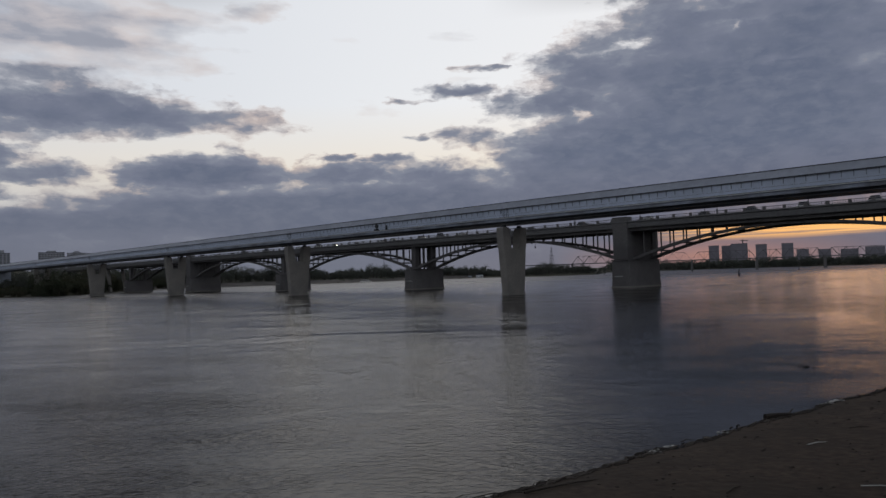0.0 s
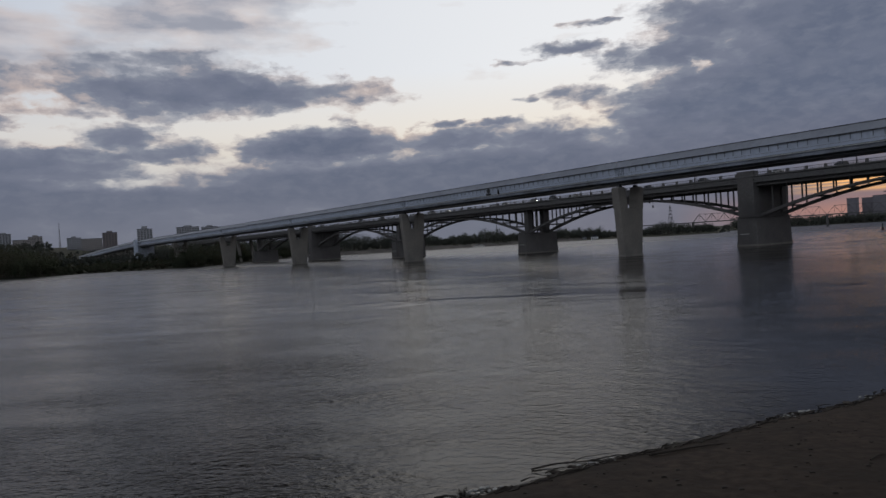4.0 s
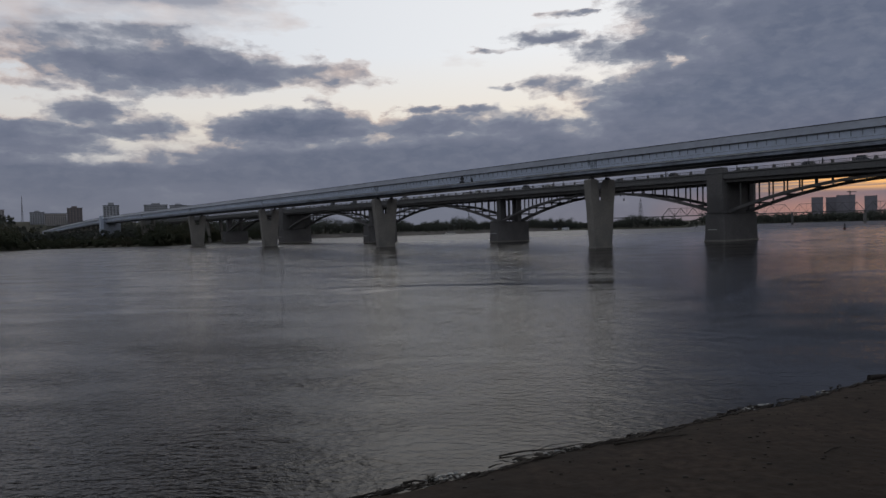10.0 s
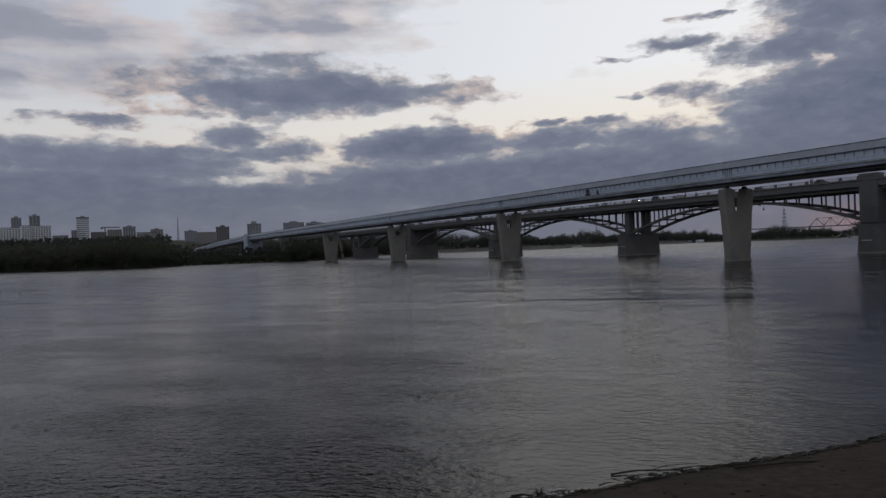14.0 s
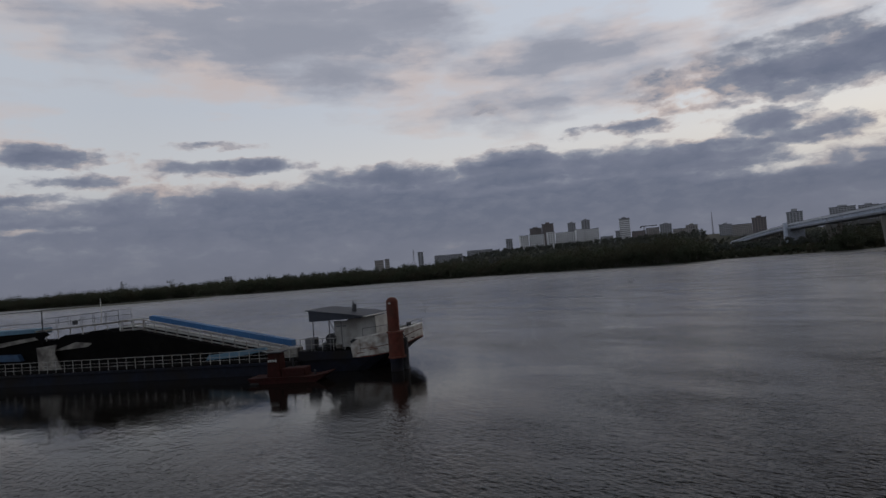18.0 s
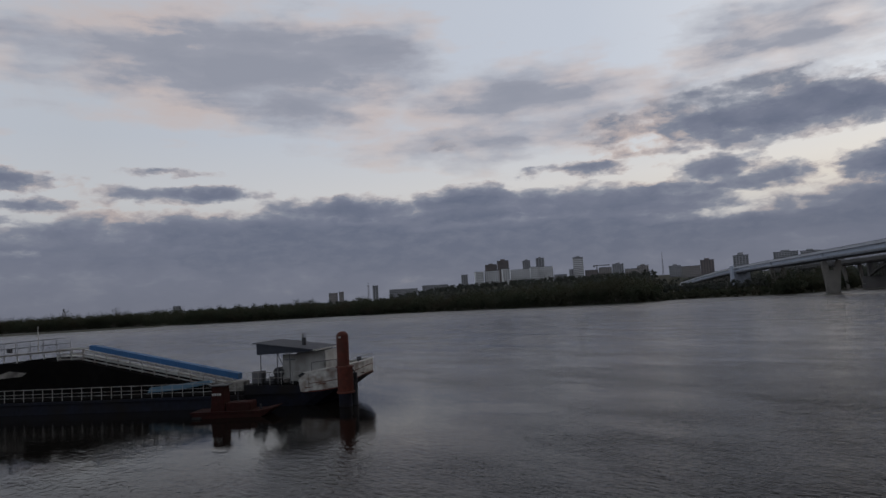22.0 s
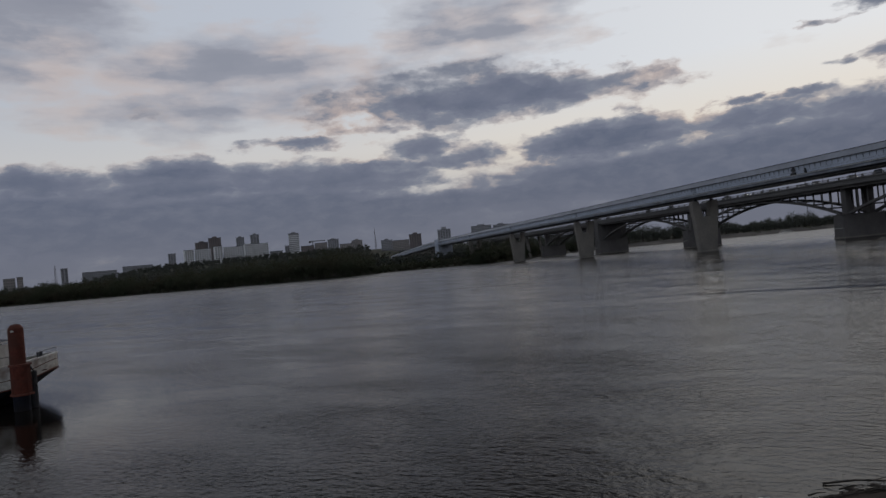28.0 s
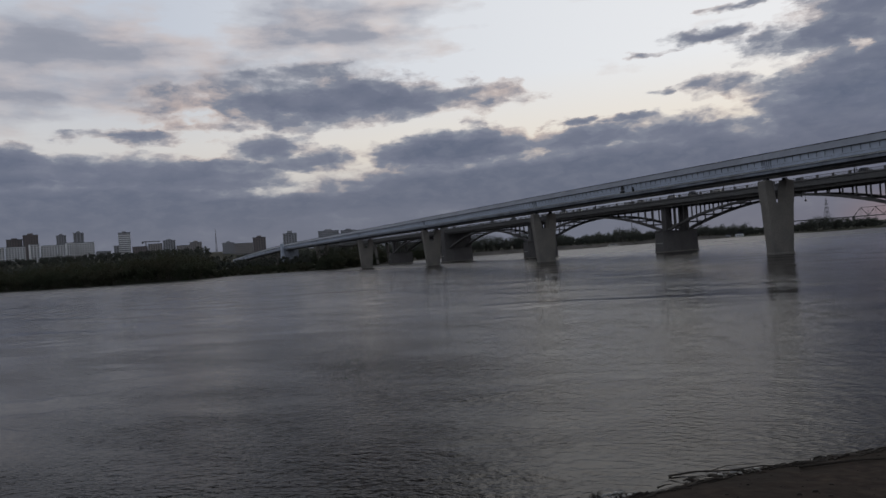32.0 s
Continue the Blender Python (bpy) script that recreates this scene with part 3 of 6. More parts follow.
# ---- ground, banks and water ----
rng = np.random.default_rng(7)
SHORE = [(-180, 3600), (-120, 3400), (-100, 2600), (-92, 1500), (-86, 1250), (-79, 1220), (-76, 960), (-72, 890), (-64, 860), (-58, 780), (-50, 650), (-45, 590), (-40, 570),
         (-37, 625), (-32, 600), (-28, 600), (-25, 760), (-22, 960), (-16, 1000), (-9, 1000), (-4, 1150), (3, 1300), (9, 1180), (12.3, 1260), (13.2, 2000), (20, 2500), (40, 2600), (60, 2600), (180, 3600)]
SHORE_AZ, SHORE_D = (np.array(c, float) for c in zip(*SHORE))
SHORE_D *= 1.03


def shore_distance(az):
    return np.interp(az, SHORE_AZ, SHORE_D)


def smooth(a, b, x):
    t = np.clip((x - a) / (b - a), 0, 1)
    return t * t * (3 - 2 * t)


def inland(x, y):
    """Metres behind the near waterline, which runs past the foot of the bank."""
    wobble = 0.16 * np.sin(0.31 * x + 0.2 * y + 2.0) + 0.10 * np.sin(0.93 * x + 1.0) + 0.07 * np.sin(2.3 * x + 0.7 * y)
    return -((-0.592) * x + 0.806 * (y - 22.35)) + wobble - 0.16 * np.maximum(-12.0 - x, 0)


def ground_height(x, y):
    x, y = np.asarray(x, float), np.asarray(y, float)
    r, az = np.hypot(x, y), np.degrees(np.arctan2(x, y))
    back = inland(x, y)
    near = np.where(back > 0, 0.10 * np.minimum(back, 1.2) + 0.05 * np.maximum(back - 1.2, 0), 0.16 * back)
    near = np.where(back > 9, 0.51 + (back - 9) * 0.5, near)
    near = np.minimum(np.maximum(near, -4.0), 5.5 + 0.004 * np.maximum(back, 0))
    past = r - shore_distance(az)
    far = np.where(past > 0, 2.0 * smooth(0, 14, past) + 6.0 * smooth(20, 220, past), -4.0 * smooth(0, 30, -past))
    far = far + 3.6 * smooth(4, 30, past) * smooth(-25, -23, az) * smooth(3, 1, az)
    hills = 38.0 * smooth(500, 1150, past) * smooth(-20, -34, az) * smooth(-67, -52, az)
    far = far + hills + 12.0 * smooth(900, 1800, past)
    # the low spit in front of the upstream woods
    spit = 2.3 - 0.07 * np.abs(r - 905.0) - 6.0 * smooth(-77.6, -76.8, az) - 6.0 * smooth(-89.0, -91.0, az)
    return np.maximum(np.maximum(near, far), np.where(np.abs(az + 84) < 9, spit, -9.0))


def build_ground():
    rings = 3.0 * (4700 / 3.0) ** (np.arange(330) / 329)
    turns = np.radians(np.linspace(-180, 180, 541)[:-1])
    R, A = np.meshgrid(rings, turns, indexing="ij")
    X, Y = R * np.sin(A), R * np.cos(A)
    Z = ground_height(X, Y)
    Z += np.where(Z > 0.02, np.minimum(0.03, 0.25 * Z) * np.sin(3.1 * X + 1.7 * Y) * np.sin(2.3 * Y - X), 0)
    n, k = R.shape
    verts = np.stack([X, Y, Z], -1).reshape(-1, 3)
    i = np.arange(n - 1)[:, None] * k + np.arange(k)[None]
    j = np.arange(n - 1)[:, None] * k + (np.arange(k)[None] + 1) % k
    quads = np.stack([i, i + k, j + k, j], -1).reshape(-1, 4)
    centre = len(verts)
    verts = np.vstack([verts, [[0, 0, float(ground_height(0, 0))]]])
    data = bpy.data.meshes.new("ground")
    fan = [(centre, int(a), int((a + 1) % k)) for a in range(k)]
    data.from_pydata(verts.tolist(), [], [tuple(map(int, q)) for q in quads] + fan)
    data.materials.append(SAND)
    data.materials.append(GRASS_LAND)
    data.materials.append(FAR_SAND)
    mid = verts[quads].mean(1)
    r, az = np.hypot(mid[:, 0], mid[:, 1]), np.degrees(np.arctan2(mid[:, 0], mid[:, 1]))
    past = r - shore_distance(az)
    which = (r > 150).astype(int)
    which[(az > -25) & (az < 2) & (past > -10) & (past < 34)] = 2
    which = which.tolist() + [0] * k
    data.polygons.foreach_set("material_index", which)
    data.polygons.foreach_set("use_smooth", [True] * len(data.polygons))
    data.update()
    return tagged(new("ground", data), "sandy river bank and grassy far shores", "ground", kind="structure")


build_ground()


def drift(x, y, size, stretch, turn, seed):
    """Smooth patches between 0 and 1, longer along one bearing than across it."""
    g = np.random.default_rng(seed)
    c, s = math.cos(radians(turn)), math.sin(radians(turn))
    u, v = (x * c + y * s) / (size * stretch), (y * c - x * s) / size
    total, weight = np.zeros_like(u), 0.0
    for octave in range(3):
        grid = g.random((64, 64))
        k = 2.0 ** octave
        p, q = u * k + 17.3 * octave, v * k + 5.1 * octave
        i, j = np.floor(p).astype(int), np.floor(q).astype(int)
        fp, fq = p - i, q - j
        fp, fq = fp * fp * (3 - 2 * fp), fq * fq * (3 - 2 * fq)
        at = lambda di, dj: grid[(i + di) % 64, (j + dj) % 64]
        total += ((at(0, 0) * (1 - fp) + at(1, 0) * fp) * (1 - fq) + (at(0, 1) * (1 - fp) + at(1, 1) * fp) * fq) / k
        weight += 1 / k
    return total / weight


def sheltered(x, y):
    """How far the water lies in the lee of the moored barge, 0 to 1."""
    dx, dy = x + 59.1, y - 14.5
    c, s = math.cos(radians(45.8)), math.sin(radians(45.8))
    along, across = dx * c + dy * s, dy * c - dx * s
    return smooth(-48, -40, along) * smooth(30, 20, along) * smooth(-28, -12, across) * smooth(26, 10, across)


BOILS = [  # place, half length, half width, bearing, strength
    (-4, 82, 16, 6, 4, 1.0), (8, 97, 14, 3.5, -4, 0.9), (-20, 112, 24, 4, -8, 0.8), (-48, 128, 26, 5, -14, 0.7),
    (14, 70, 9, 3, 6, 0.8), (-14, 66, 14, 2.5, 2, 0.7), (-2, 140, 20, 5, 0, 0.8), (30, 125, 16, 4, 8, 0.6)]


def boiling(x, y):
    """Where the current boils up behind the piers, 0 to 1."""
    total = np.zeros_like(x)
    ragged = drift(x, y, 4.0, 3.0, 0, 35)
    for bx, by, hl, hw, turn, weight in BOILS:
        c, s = math.cos(radians(turn)), math.sin(radians(turn))
        u, v = ((x - bx) * c + (y - by) * s) / hl, ((y - by) * c - (x - bx) * s) / hw
        total = np.maximum(total, weight * smooth(1.3, 0.3, np.hypot(u, v) + 1.6 * (ragged - 0.5)))
    return total


def wave_height(x, y, step):
    """Wind ripples: many short-crested trains, rougher in gusts, calm in slicks and lee; only what the grid can carry."""
    g = np.random.default_rng(21)
    out = -0.592 * x + 0.806 * (y - 22.35)
    gust = smooth(0.36, 0.62, drift(x, y, 9.0, 3.0, 12, 31))
    paws = smooth(0.54, 0.68, drift(x, y, 7.0, 5.0, -6, 33)) * smooth(30, 60, out)
    rough = (0.42 + 0.33 * gust + 1.0 * paws) * (1 - 0.85 * boiling(x, y)) * (1 - 0.88 * sheltered(x, y)) * smooth(-0.3, 2.5, out)
    rough = rough * (0.5 + 0.5 * smooth(-34, -12, np.degrees(np.arctan2(x, y))))  # a slick under the upstream bank
    rough = rough * (1 - 0.75 * smooth(9, 17, np.degrees(np.arctan2(x, y))))  # and in the lee of the beach downstream
    z = np.zeros_like(x)
    for k in range(44):
        long = 0.38 * (6.0 / 0.38) ** g.random()
        turn = radians(g.normal(-95.0, 34.0))
        steep = 0.0120 * (1.3 if long < 1.5 else 0.75)
        carry = smooth(3.0, 5.0, long / step)
        a = 2 * math.pi / long
        z += carry * steep / a * np.sin(a * (x * math.cos(turn) + y * math.sin(turn)) + 6.28 * g.random())
    return z * rough


def build_water():
    radii = np.concatenate([[3.0], 16.0 * (420 / 16.0) ** (np.arange(700) / 699), [520, 700, 1000, 1600, 2600, 3700, 4800]])
    turns = np.radians(np.concatenate([np.linspace(-180, -100, 17)[:-1], np.linspace(-100, 46, 560), np.linspace(46, 180, 28)[1:-1]]))
    R, A = np.meshgrid(radii, turns, indexing="ij")
    X, Y = R * np.sin(A), R * np.cos(A)
    step = np.maximum(np.gradient(R, axis=0), R * radians(146) / 560)
    fine = smooth(270, 140, R) * smooth(-101, -98, np.degrees(A)) * smooth(47, 44, np.degrees(A)) * (R > 15)
    Z = fine * wave_height(X, Y, step)
    n, k = R.shape
    verts = np.stack([X, Y, Z], -1).reshape(-1, 3)
    i = np.arange(n - 1)[:, None] * k + np.arange(k)[None]
    j = np.arange(n - 1)[:, None] * k + (np.arange(k)[None] + 1) % k
    quads = np.stack([j, j + k, i + k, i], -1).reshape(-1, 4)
    data = bpy.data.meshes.new("water")
    data.from_pydata(verts.tolist(), [], quads.tolist())
    data.materials.append(WATER)
    data.polygons.foreach_set("use_smooth", [True] * len(data.polygons))
    data.update()
    return tagged(new("water", data), "wide grey river with low ripples and current lines", "river", kind="structure")


build_water()

# ---- the covered metro bridge ----
BRIDGE = pose(23.69, 236.4, 0, 0, 0, -44.49)  # x along the river crossing towards the near bank, y across it, away from the camera
SPAN = 128.0
metro = thing("metro_bridge", "covered pale blue metro bridge on forked concrete piers", "bridge", BRIDGE)


def metro_pier(x):
    # a leg that widens upwards and forks into two horns
    bm = prism([(-4.3, -3.0), (-4.3, 1.0), (-5.2, 10.0), (-5.88, 15.8), (5.88, 15.8), (5.2, 10.0), (4.3, 1.0), (4.3, -3.0)], -1.35, 1.35, axis="x")
    bmesh.ops.bevel(bm, geom=[e for e in bm.edges if abs(e.verts[0].co.x - e.verts[1].co.x) < 0.01 and abs(e.verts[0].co.z - e.verts[1].co.z) > 1.0], offset=0.2, segments=1, affect="EDGES")
    for side in (-1, 1):
        horn = [(5.88, 15.8), (6.15, 18.5), (6.3, 22.3), (5.9, 22.7), (3.25, 22.7), (3.0, 22.0), (2.6, 20.4), (2.25, 18.8), (1.9, 15.8)]
        prism([(side * a, b) for a, b in horn], -1.35, 1.35, axis="x", bm=bm)
    leg = part("pier", bm, CONCRETE, metro)
    leg.location.x = x
    band = part("waterline_plinth", block(-1.6, 1.6, -4.6, 4.6, -3, 0.55, 0.1), CONCRETE, leg)
    for y in (-4.1, 4.1):
        part("bearing", block(-0.7, 0.7, y - 0.8, y + 0.8, 22.65, 23.55, 0.05, (-0.45, 0.45, y - 0.5, y + 0.5)), DARK_STEEL, leg)
    return leg


for i in range(-1, 5):
    metro_pier(-SPAN * i)


def metro_span(x0, x1, z0=0.0, z1=0.0, parts=True):
    """One span of the gallery; z0, z1: how far its two ends sink below the level stretch."""
    tilt = lambda bm: [setattr(v.co, "z", v.co.z - (z0 + (z1 - z0) * (v.co.x - x0) / (x1 - x0))) for v in bm.verts] and bm
    a, b = x0 + 0.06, x1 - 0.06
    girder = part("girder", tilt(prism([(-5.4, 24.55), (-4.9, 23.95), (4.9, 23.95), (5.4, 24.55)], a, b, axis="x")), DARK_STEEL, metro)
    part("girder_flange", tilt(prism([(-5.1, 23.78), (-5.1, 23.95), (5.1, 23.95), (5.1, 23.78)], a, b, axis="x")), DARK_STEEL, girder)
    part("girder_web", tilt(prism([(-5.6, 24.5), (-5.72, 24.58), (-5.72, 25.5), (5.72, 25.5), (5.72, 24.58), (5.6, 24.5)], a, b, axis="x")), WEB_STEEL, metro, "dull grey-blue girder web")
    part("deck_edge", tilt(prism([(-6.0, 25.48), (-6.05, 25.52), (-6.05, 25.72), (6.05, 25.72), (6.05, 25.52), (6.0, 25.48)], a, b, axis="x")), BLUE_STEEL, metro)
    # the pale colour stands in for sky light caught on the ledge
    part("ledge_trim", tilt(prism([(-6.11, 25.58), (-6.03, 25.58), (-6.03, 25.80), (-6.11, 25.80)], a, b, axis="x")), MARK_PAINT, metro, "pale ledge strip with sky light put into its colour")
    for side in (-1, 1):
        # dark strip stands in for the shadow line where wall meets ledge
        part("wall_foot", tilt(prism([(side * 5.32, 25.72), (side * 5.05, 25.72), (side * 5.05, 25.98), (side * 5.32, 25.98)], a, b, axis="x")), DARK_STEEL, metro)
        part("gallery_wall", tilt(prism([(side * 5.25, 25.98), (side * 5.05, 25.98), (side * 5.05, 28.62), (side * 5.25, 28.62)], a, b, axis="x")), BLUE_STEEL, metro)
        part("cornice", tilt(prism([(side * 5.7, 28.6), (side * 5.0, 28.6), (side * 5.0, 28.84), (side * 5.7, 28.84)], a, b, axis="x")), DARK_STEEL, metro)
        part("handrail", tilt(prism([(side * 5.98, 26.7), (side * 5.93, 26.7), (side * 5.93, 26.76), (side * 5.98, 26.76)], a, b, axis="x")), RAIL_STEEL, metro)
    part("roof", tilt(prism([(-5.45, 28.84), (-4.5, 30.75), (-2.0, 31.25), (2.0, 31.25), (4.5, 30.75), (5.45, 28.84)], a, b, axis="x")), BLUE_ROOF, metro)
    part("roof_rail", tilt(prism([(-4.5, 30.78), (-4.38, 30.78), (-4.38, 31.02), (-4.5, 31.02)], a, b, axis="x")), DARK_STEEL, metro)
    first = None
    n = round((x1 - x0) / 2.56)
    for k in range(n + 1):
        x = x0 + 0.3 + k * (x1 - x0 - 0.6) / n
        drop = z0 + (z1 - z0) * (x - x0) / (x1 - x0)
        if first is None:
            first = part("wall_rib", block(-0.08, 0.08, -5.42, -5.24, 27.3, 28.6), RIB_STEEL, metro)
            first.location = (x, 0, -drop)
        else:
            again(first, x, 0, -drop)
    for k in range(round((x1 - x0) / 8)):  # brackets under the ledge
        x = x0 + 4 + 8 * k
        drop = z0 + (z1 - z0) * (x - x0) / (x1 - x0)
        part("bracket", prism([(-6.0, 25.49 - drop), (-5.71, 25.49 - drop), (-5.71, 24.7 - drop)], x - 0.1, x + 0.1, axis="x"), WEB_STEEL, girder)
    for k in range(4):  # the expansion joint over the pier
        part("joint_plate", block(x0 + 0.8 + 0.7 * k, x0 + 1.05 + 0.7 * k, -5.35, -5.24, 26.1, 28.58), RIB_STEEL, metro)


def fall(x):
    return 0.0012 * max(0.0, -x)


for i in range(-2, 5):
    metro_span(-SPAN * (i + 1), -SPAN * i, fall(-SPAN * (i + 1)), fall(-SPAN * i))
sink = (0.8, 2.2, 4.4, 7.2, 10.2)
for k in range(4):
    metro_span(-640.0 - 96 * (k + 1), -640.0 - 96 * k, sink[k + 1], sink[k])
pylon = part("shore_pylon", block(-3.5, 3.5, -9.0, 9.0, 2.0, 25.2, 0.2), WEB_STEEL, metro, "tall dull blue abutment on the far bank")
pylon.location.x = -645
part("corner_post", block(-4.0, 4.0, -10.2, -7.6, 2.0, 31.0, 0.15), BLUE_STEEL, pylon)
for k in range(1, 16):
    x = -645 - 24 * k
    top = 24.6 - float(np.interp(24 * k, [0, 96, 192, 288, 384], sink))
    for y in (-3.6, 3.6):
        part("viaduct_column", block(x - 0.9, x + 0.9, y - 0.9, y + 0.9, 1.0, max(top, 6.0), 0.1), CONCRETE, metro)

# ---- the arched road bridge behind it ----
road = thing("road_bridge", "concrete road bridge on open arches and heavy piers", "bridge", BRIDGE)
Y0, Y1 = 67.0, 92.0
PIERS = [129.0, 2.0, -125.5, -252.5, -380.0, -507.0]


def solid_pier(x):
    p = part("pier", block(x - 4.3, x + 4.3, Y0 - 0.6, Y1 + 0.6, -3, 11.0, 0.25, (x - 3.9, x + 3.9, Y0 - 0.1, Y1 + 0.1)), OLD_CONCRETE, road)
    part("mooring_mark", block(x - 2.6, x + 1.0, Y0 - 0.66, Y0 - 0.36, 4.6, 4.85), MARK_PAINT, p)
    part("foot_ledge", block(x - 4.38, x + 4.38, Y0 - 0.68, Y1 + 0.68, -3, 0.7, 0.05), CONCRETE, p, "paler concrete foot at the waterline")
    part("pier_cap", block(x - 4.2, x + 4.2, Y0 - 0.4, Y1 + 0.4, 11.0, 11.5, 0.1), OLD_CONCRETE, p)
    part("pier_wall", block(x - 2.6, x + 2.6, Y0 + 4, Y1 - 4, 11.5, 25.4), OLD_CONCRETE, p)
    for y in (Y0, Y1 - 4.2):
        part("pilaster", block(x - 3.3, x + 3.3, y, y + 4.2, 11.5, 28.4, 0.15), OLD_CONCRETE, p)
        part("pilaster_cap", block(x - 3.38, x + 3.38, y - 0.08, y + 4.28, 28.4, 28.75, 0.06), OLD_CONCRETE, p)


def twin_pier(x):
    p = part("pier", block(x - 3.3, x + 3.3, Y0 + 0.4, Y1 - 0.4, -3, 10.6, 0.25, (x - 3.0, x + 3.0, Y0 + 0.8, Y1 - 0.8)), OLD_CONCRETE, road)
    part("foot_ledge", block(x - 3.38, x + 3.38, Y0 + 0.32, Y1 - 0.32, -3, 0.6, 0.05), CONCRETE, p, "paler concrete foot at the waterline")
    part("pier_cap", block(x - 3.2, x + 3.2, Y0 + 0.6, Y1 - 0.6, 10.6, 11.1, 0.1), OLD_CONCRETE, p)
    part("mooring_mark", block(x - 2.0, x + 2.6, Y0 + 0.28, Y0 + 0.44, 4.6, 4.85), MARK_PAINT, p)
    for y in (Y0 + 4.6, Y1 - 7.6):
        part("pier_column", block(x - 1.6, x + 1.6, y, y + 3.0, 11.1, 25.4, 0.12), OLD_CONCRETE, p)
    for k in range(3):
        y = Y0 + 9.6 + 2.9 * k
        part("pier_strut", block(x - 0.4, x + 0.4, y - 0.3, y + 0.3, 11.1, 25.4), OLD_CONCRETE, p)


def arch(xa, xb):
    """Two ribs between piers, with columns up to the deck."""
    mid, half = (xa + xb) / 2, (xb - xa) / 2
    low = lambda x: 21.6 - 10.9 * ((x - mid) / half) ** 2
    n = 40
    xs = [xa + (xb - xa) * k / n for k in range(n + 1)]
    deep = lambda x: 0.85 + 0.4 * abs((x - mid) / half)
    ribs = []
    for y in (Y0 + 4.4, Y1 - 6.2):
        ribs.append(part("arch_rib", prism([(x, low(x)) for x in xs] + [(x, low(x) + deep(x)) for x in xs[::-1]], y, y + 1.8), OLD_CONCRETE, road))
    steps = int(half / 5.3)
    post = None
    for k in range(1, 2 * steps):
        x = xa + (xb - xa) * k / (2 * steps)
        foot = low(x) + deep(x) - 0.1
        if 23.4 - foot < 0.5:
            continue
        for rib, y in zip(ribs, (Y0 + 4.85, Y1 - 5.75)):
            if post is None:
                post = part("spandrel_column", block(-0.19, 0.19, 0, 0.6, 0, 1.0), OLD_CONCRETE, rib)
                post.location, post.scale = (x, y, foot), (1, 1, 23.4 - foot)
            else:
                again(post, x, y, foot, parent=rib, scale=(1, 1, 23.4 - foot))
    for k in range(1, 12):
        x = xa + (xb - xa) * k / 12
        part("cross_beam", block(x - 0.3, x + 0.3, Y0 + 6.2, Y1 - 6.2, low(x) + 0.3, low(x) + 1.0), OLD_CONCRETE, road)


def deck(xa, xb):
    part("deck_beam", block(xa, xb, Y0 + 2.2, Y1 - 2.2, 22.9, 24.3), OLD_CONCRETE, road)
    part("deck_slab", prism([(Y0 - 0.2, 26.9), (Y0 - 0.2, 26.4), (Y0 + 0.35, 26.2), (Y0 + 0.5, 24.2), (Y1 - 0.5, 24.2), (Y1 - 0.35, 26.2), (Y1 + 0.2, 26.4), (Y1 + 0.2, 26.9)], xa, xb, axis="x"), DECK_CONCRETE, road)
    for y in (Y0 + 0.15, Y1 - 0.15):
        rail = part("railing", prism([(y - 0.08, 27.80), (y + 0.08, 27.80), (y + 0.08, 28.0), (y - 0.08, 28.0)], xa, xb, axis="x"), RAIL_STEEL, road)
        part("lower_rail", prism([(y - 0.05, 27.15), (y + 0.05, 27.15), (y + 0.05, 27.25), (y - 0.05, 27.25)], xa, xb, axis="x"), RAIL_STEEL, rail)
        n = max(1, int((xb - xa) / 6.4))
        first = None
        for k in range(n):
            x = xa + (k + 0.5) * (xb - xa) / n
            if first is None:
                first = part("pedestal", block(-0.55, 0.55, y - 0.2, y + 0.2, 26.9, 28.1, 0.04), OLD_CONCRETE, rail)
                first.location.x = x
            else:
                again(first, x)
        bm = bmesh.new()
        for k in range(int((xb - xa) / 0.8)):
            bx = xa + 0.8 * k
            box(bm, bx - 0.05, bx + 0.05, y - 0.04, y + 0.04, 26.9, 27.82)
        tagged(part("baluster", bm, RAIL_STEEL, rail), "thin steel balusters", kind="stuff")


def hanging_light(x, z):
    nav = thing("navigation_light", "small dark navigation light hung under the road bridge", "lamp", BRIDGE @ pose(x, Y0 + 0.4, 0), group="lights under the road bridge")
    part("hanger", rod(bmesh.new(), (0, 0.2, 24.3), (0, 0, z + 0.4), 0.06, 6), DARK_STEEL, nav)
    part("housing", rod(bmesh.new(), (0, 0, z - 0.45), (0, 0, z + 0.45), 0.38, 10, 0.25), DARK_STEEL, nav)


hanging_light(-42.6, 20.6)
hanging_light(-40.9, 18.6)
for x in PIERS:
    (solid_pier if x in (2.0, -380.0) else twin_pier)(x)
for xb, xa in zip(PIERS, PIERS[1:]):
    arch(xa + 2.4, xb - 2.4)
    deck(xa, xb)
deck(-640.0, -507.0)
deck(-790.0, -640.0)
deck(129.0, 260.0)
for x in (-560.0, -600.0, -640.0, -690.0, -740.0):
    for y in (Y0 + 5.5, Y1 - 5.5):
        lean = 4.0 if x > -620 else 0.0
        part("approach_leg", block(x - 1.2 + lean, x + 1.2 + lean, y - 1.2, y + 1.2, 0.5, 25.3, 0.1, (x - 1.6 - lean, x + 1.6 - lean, y - 1.3, y + 1.3)), CONCRETE, road)

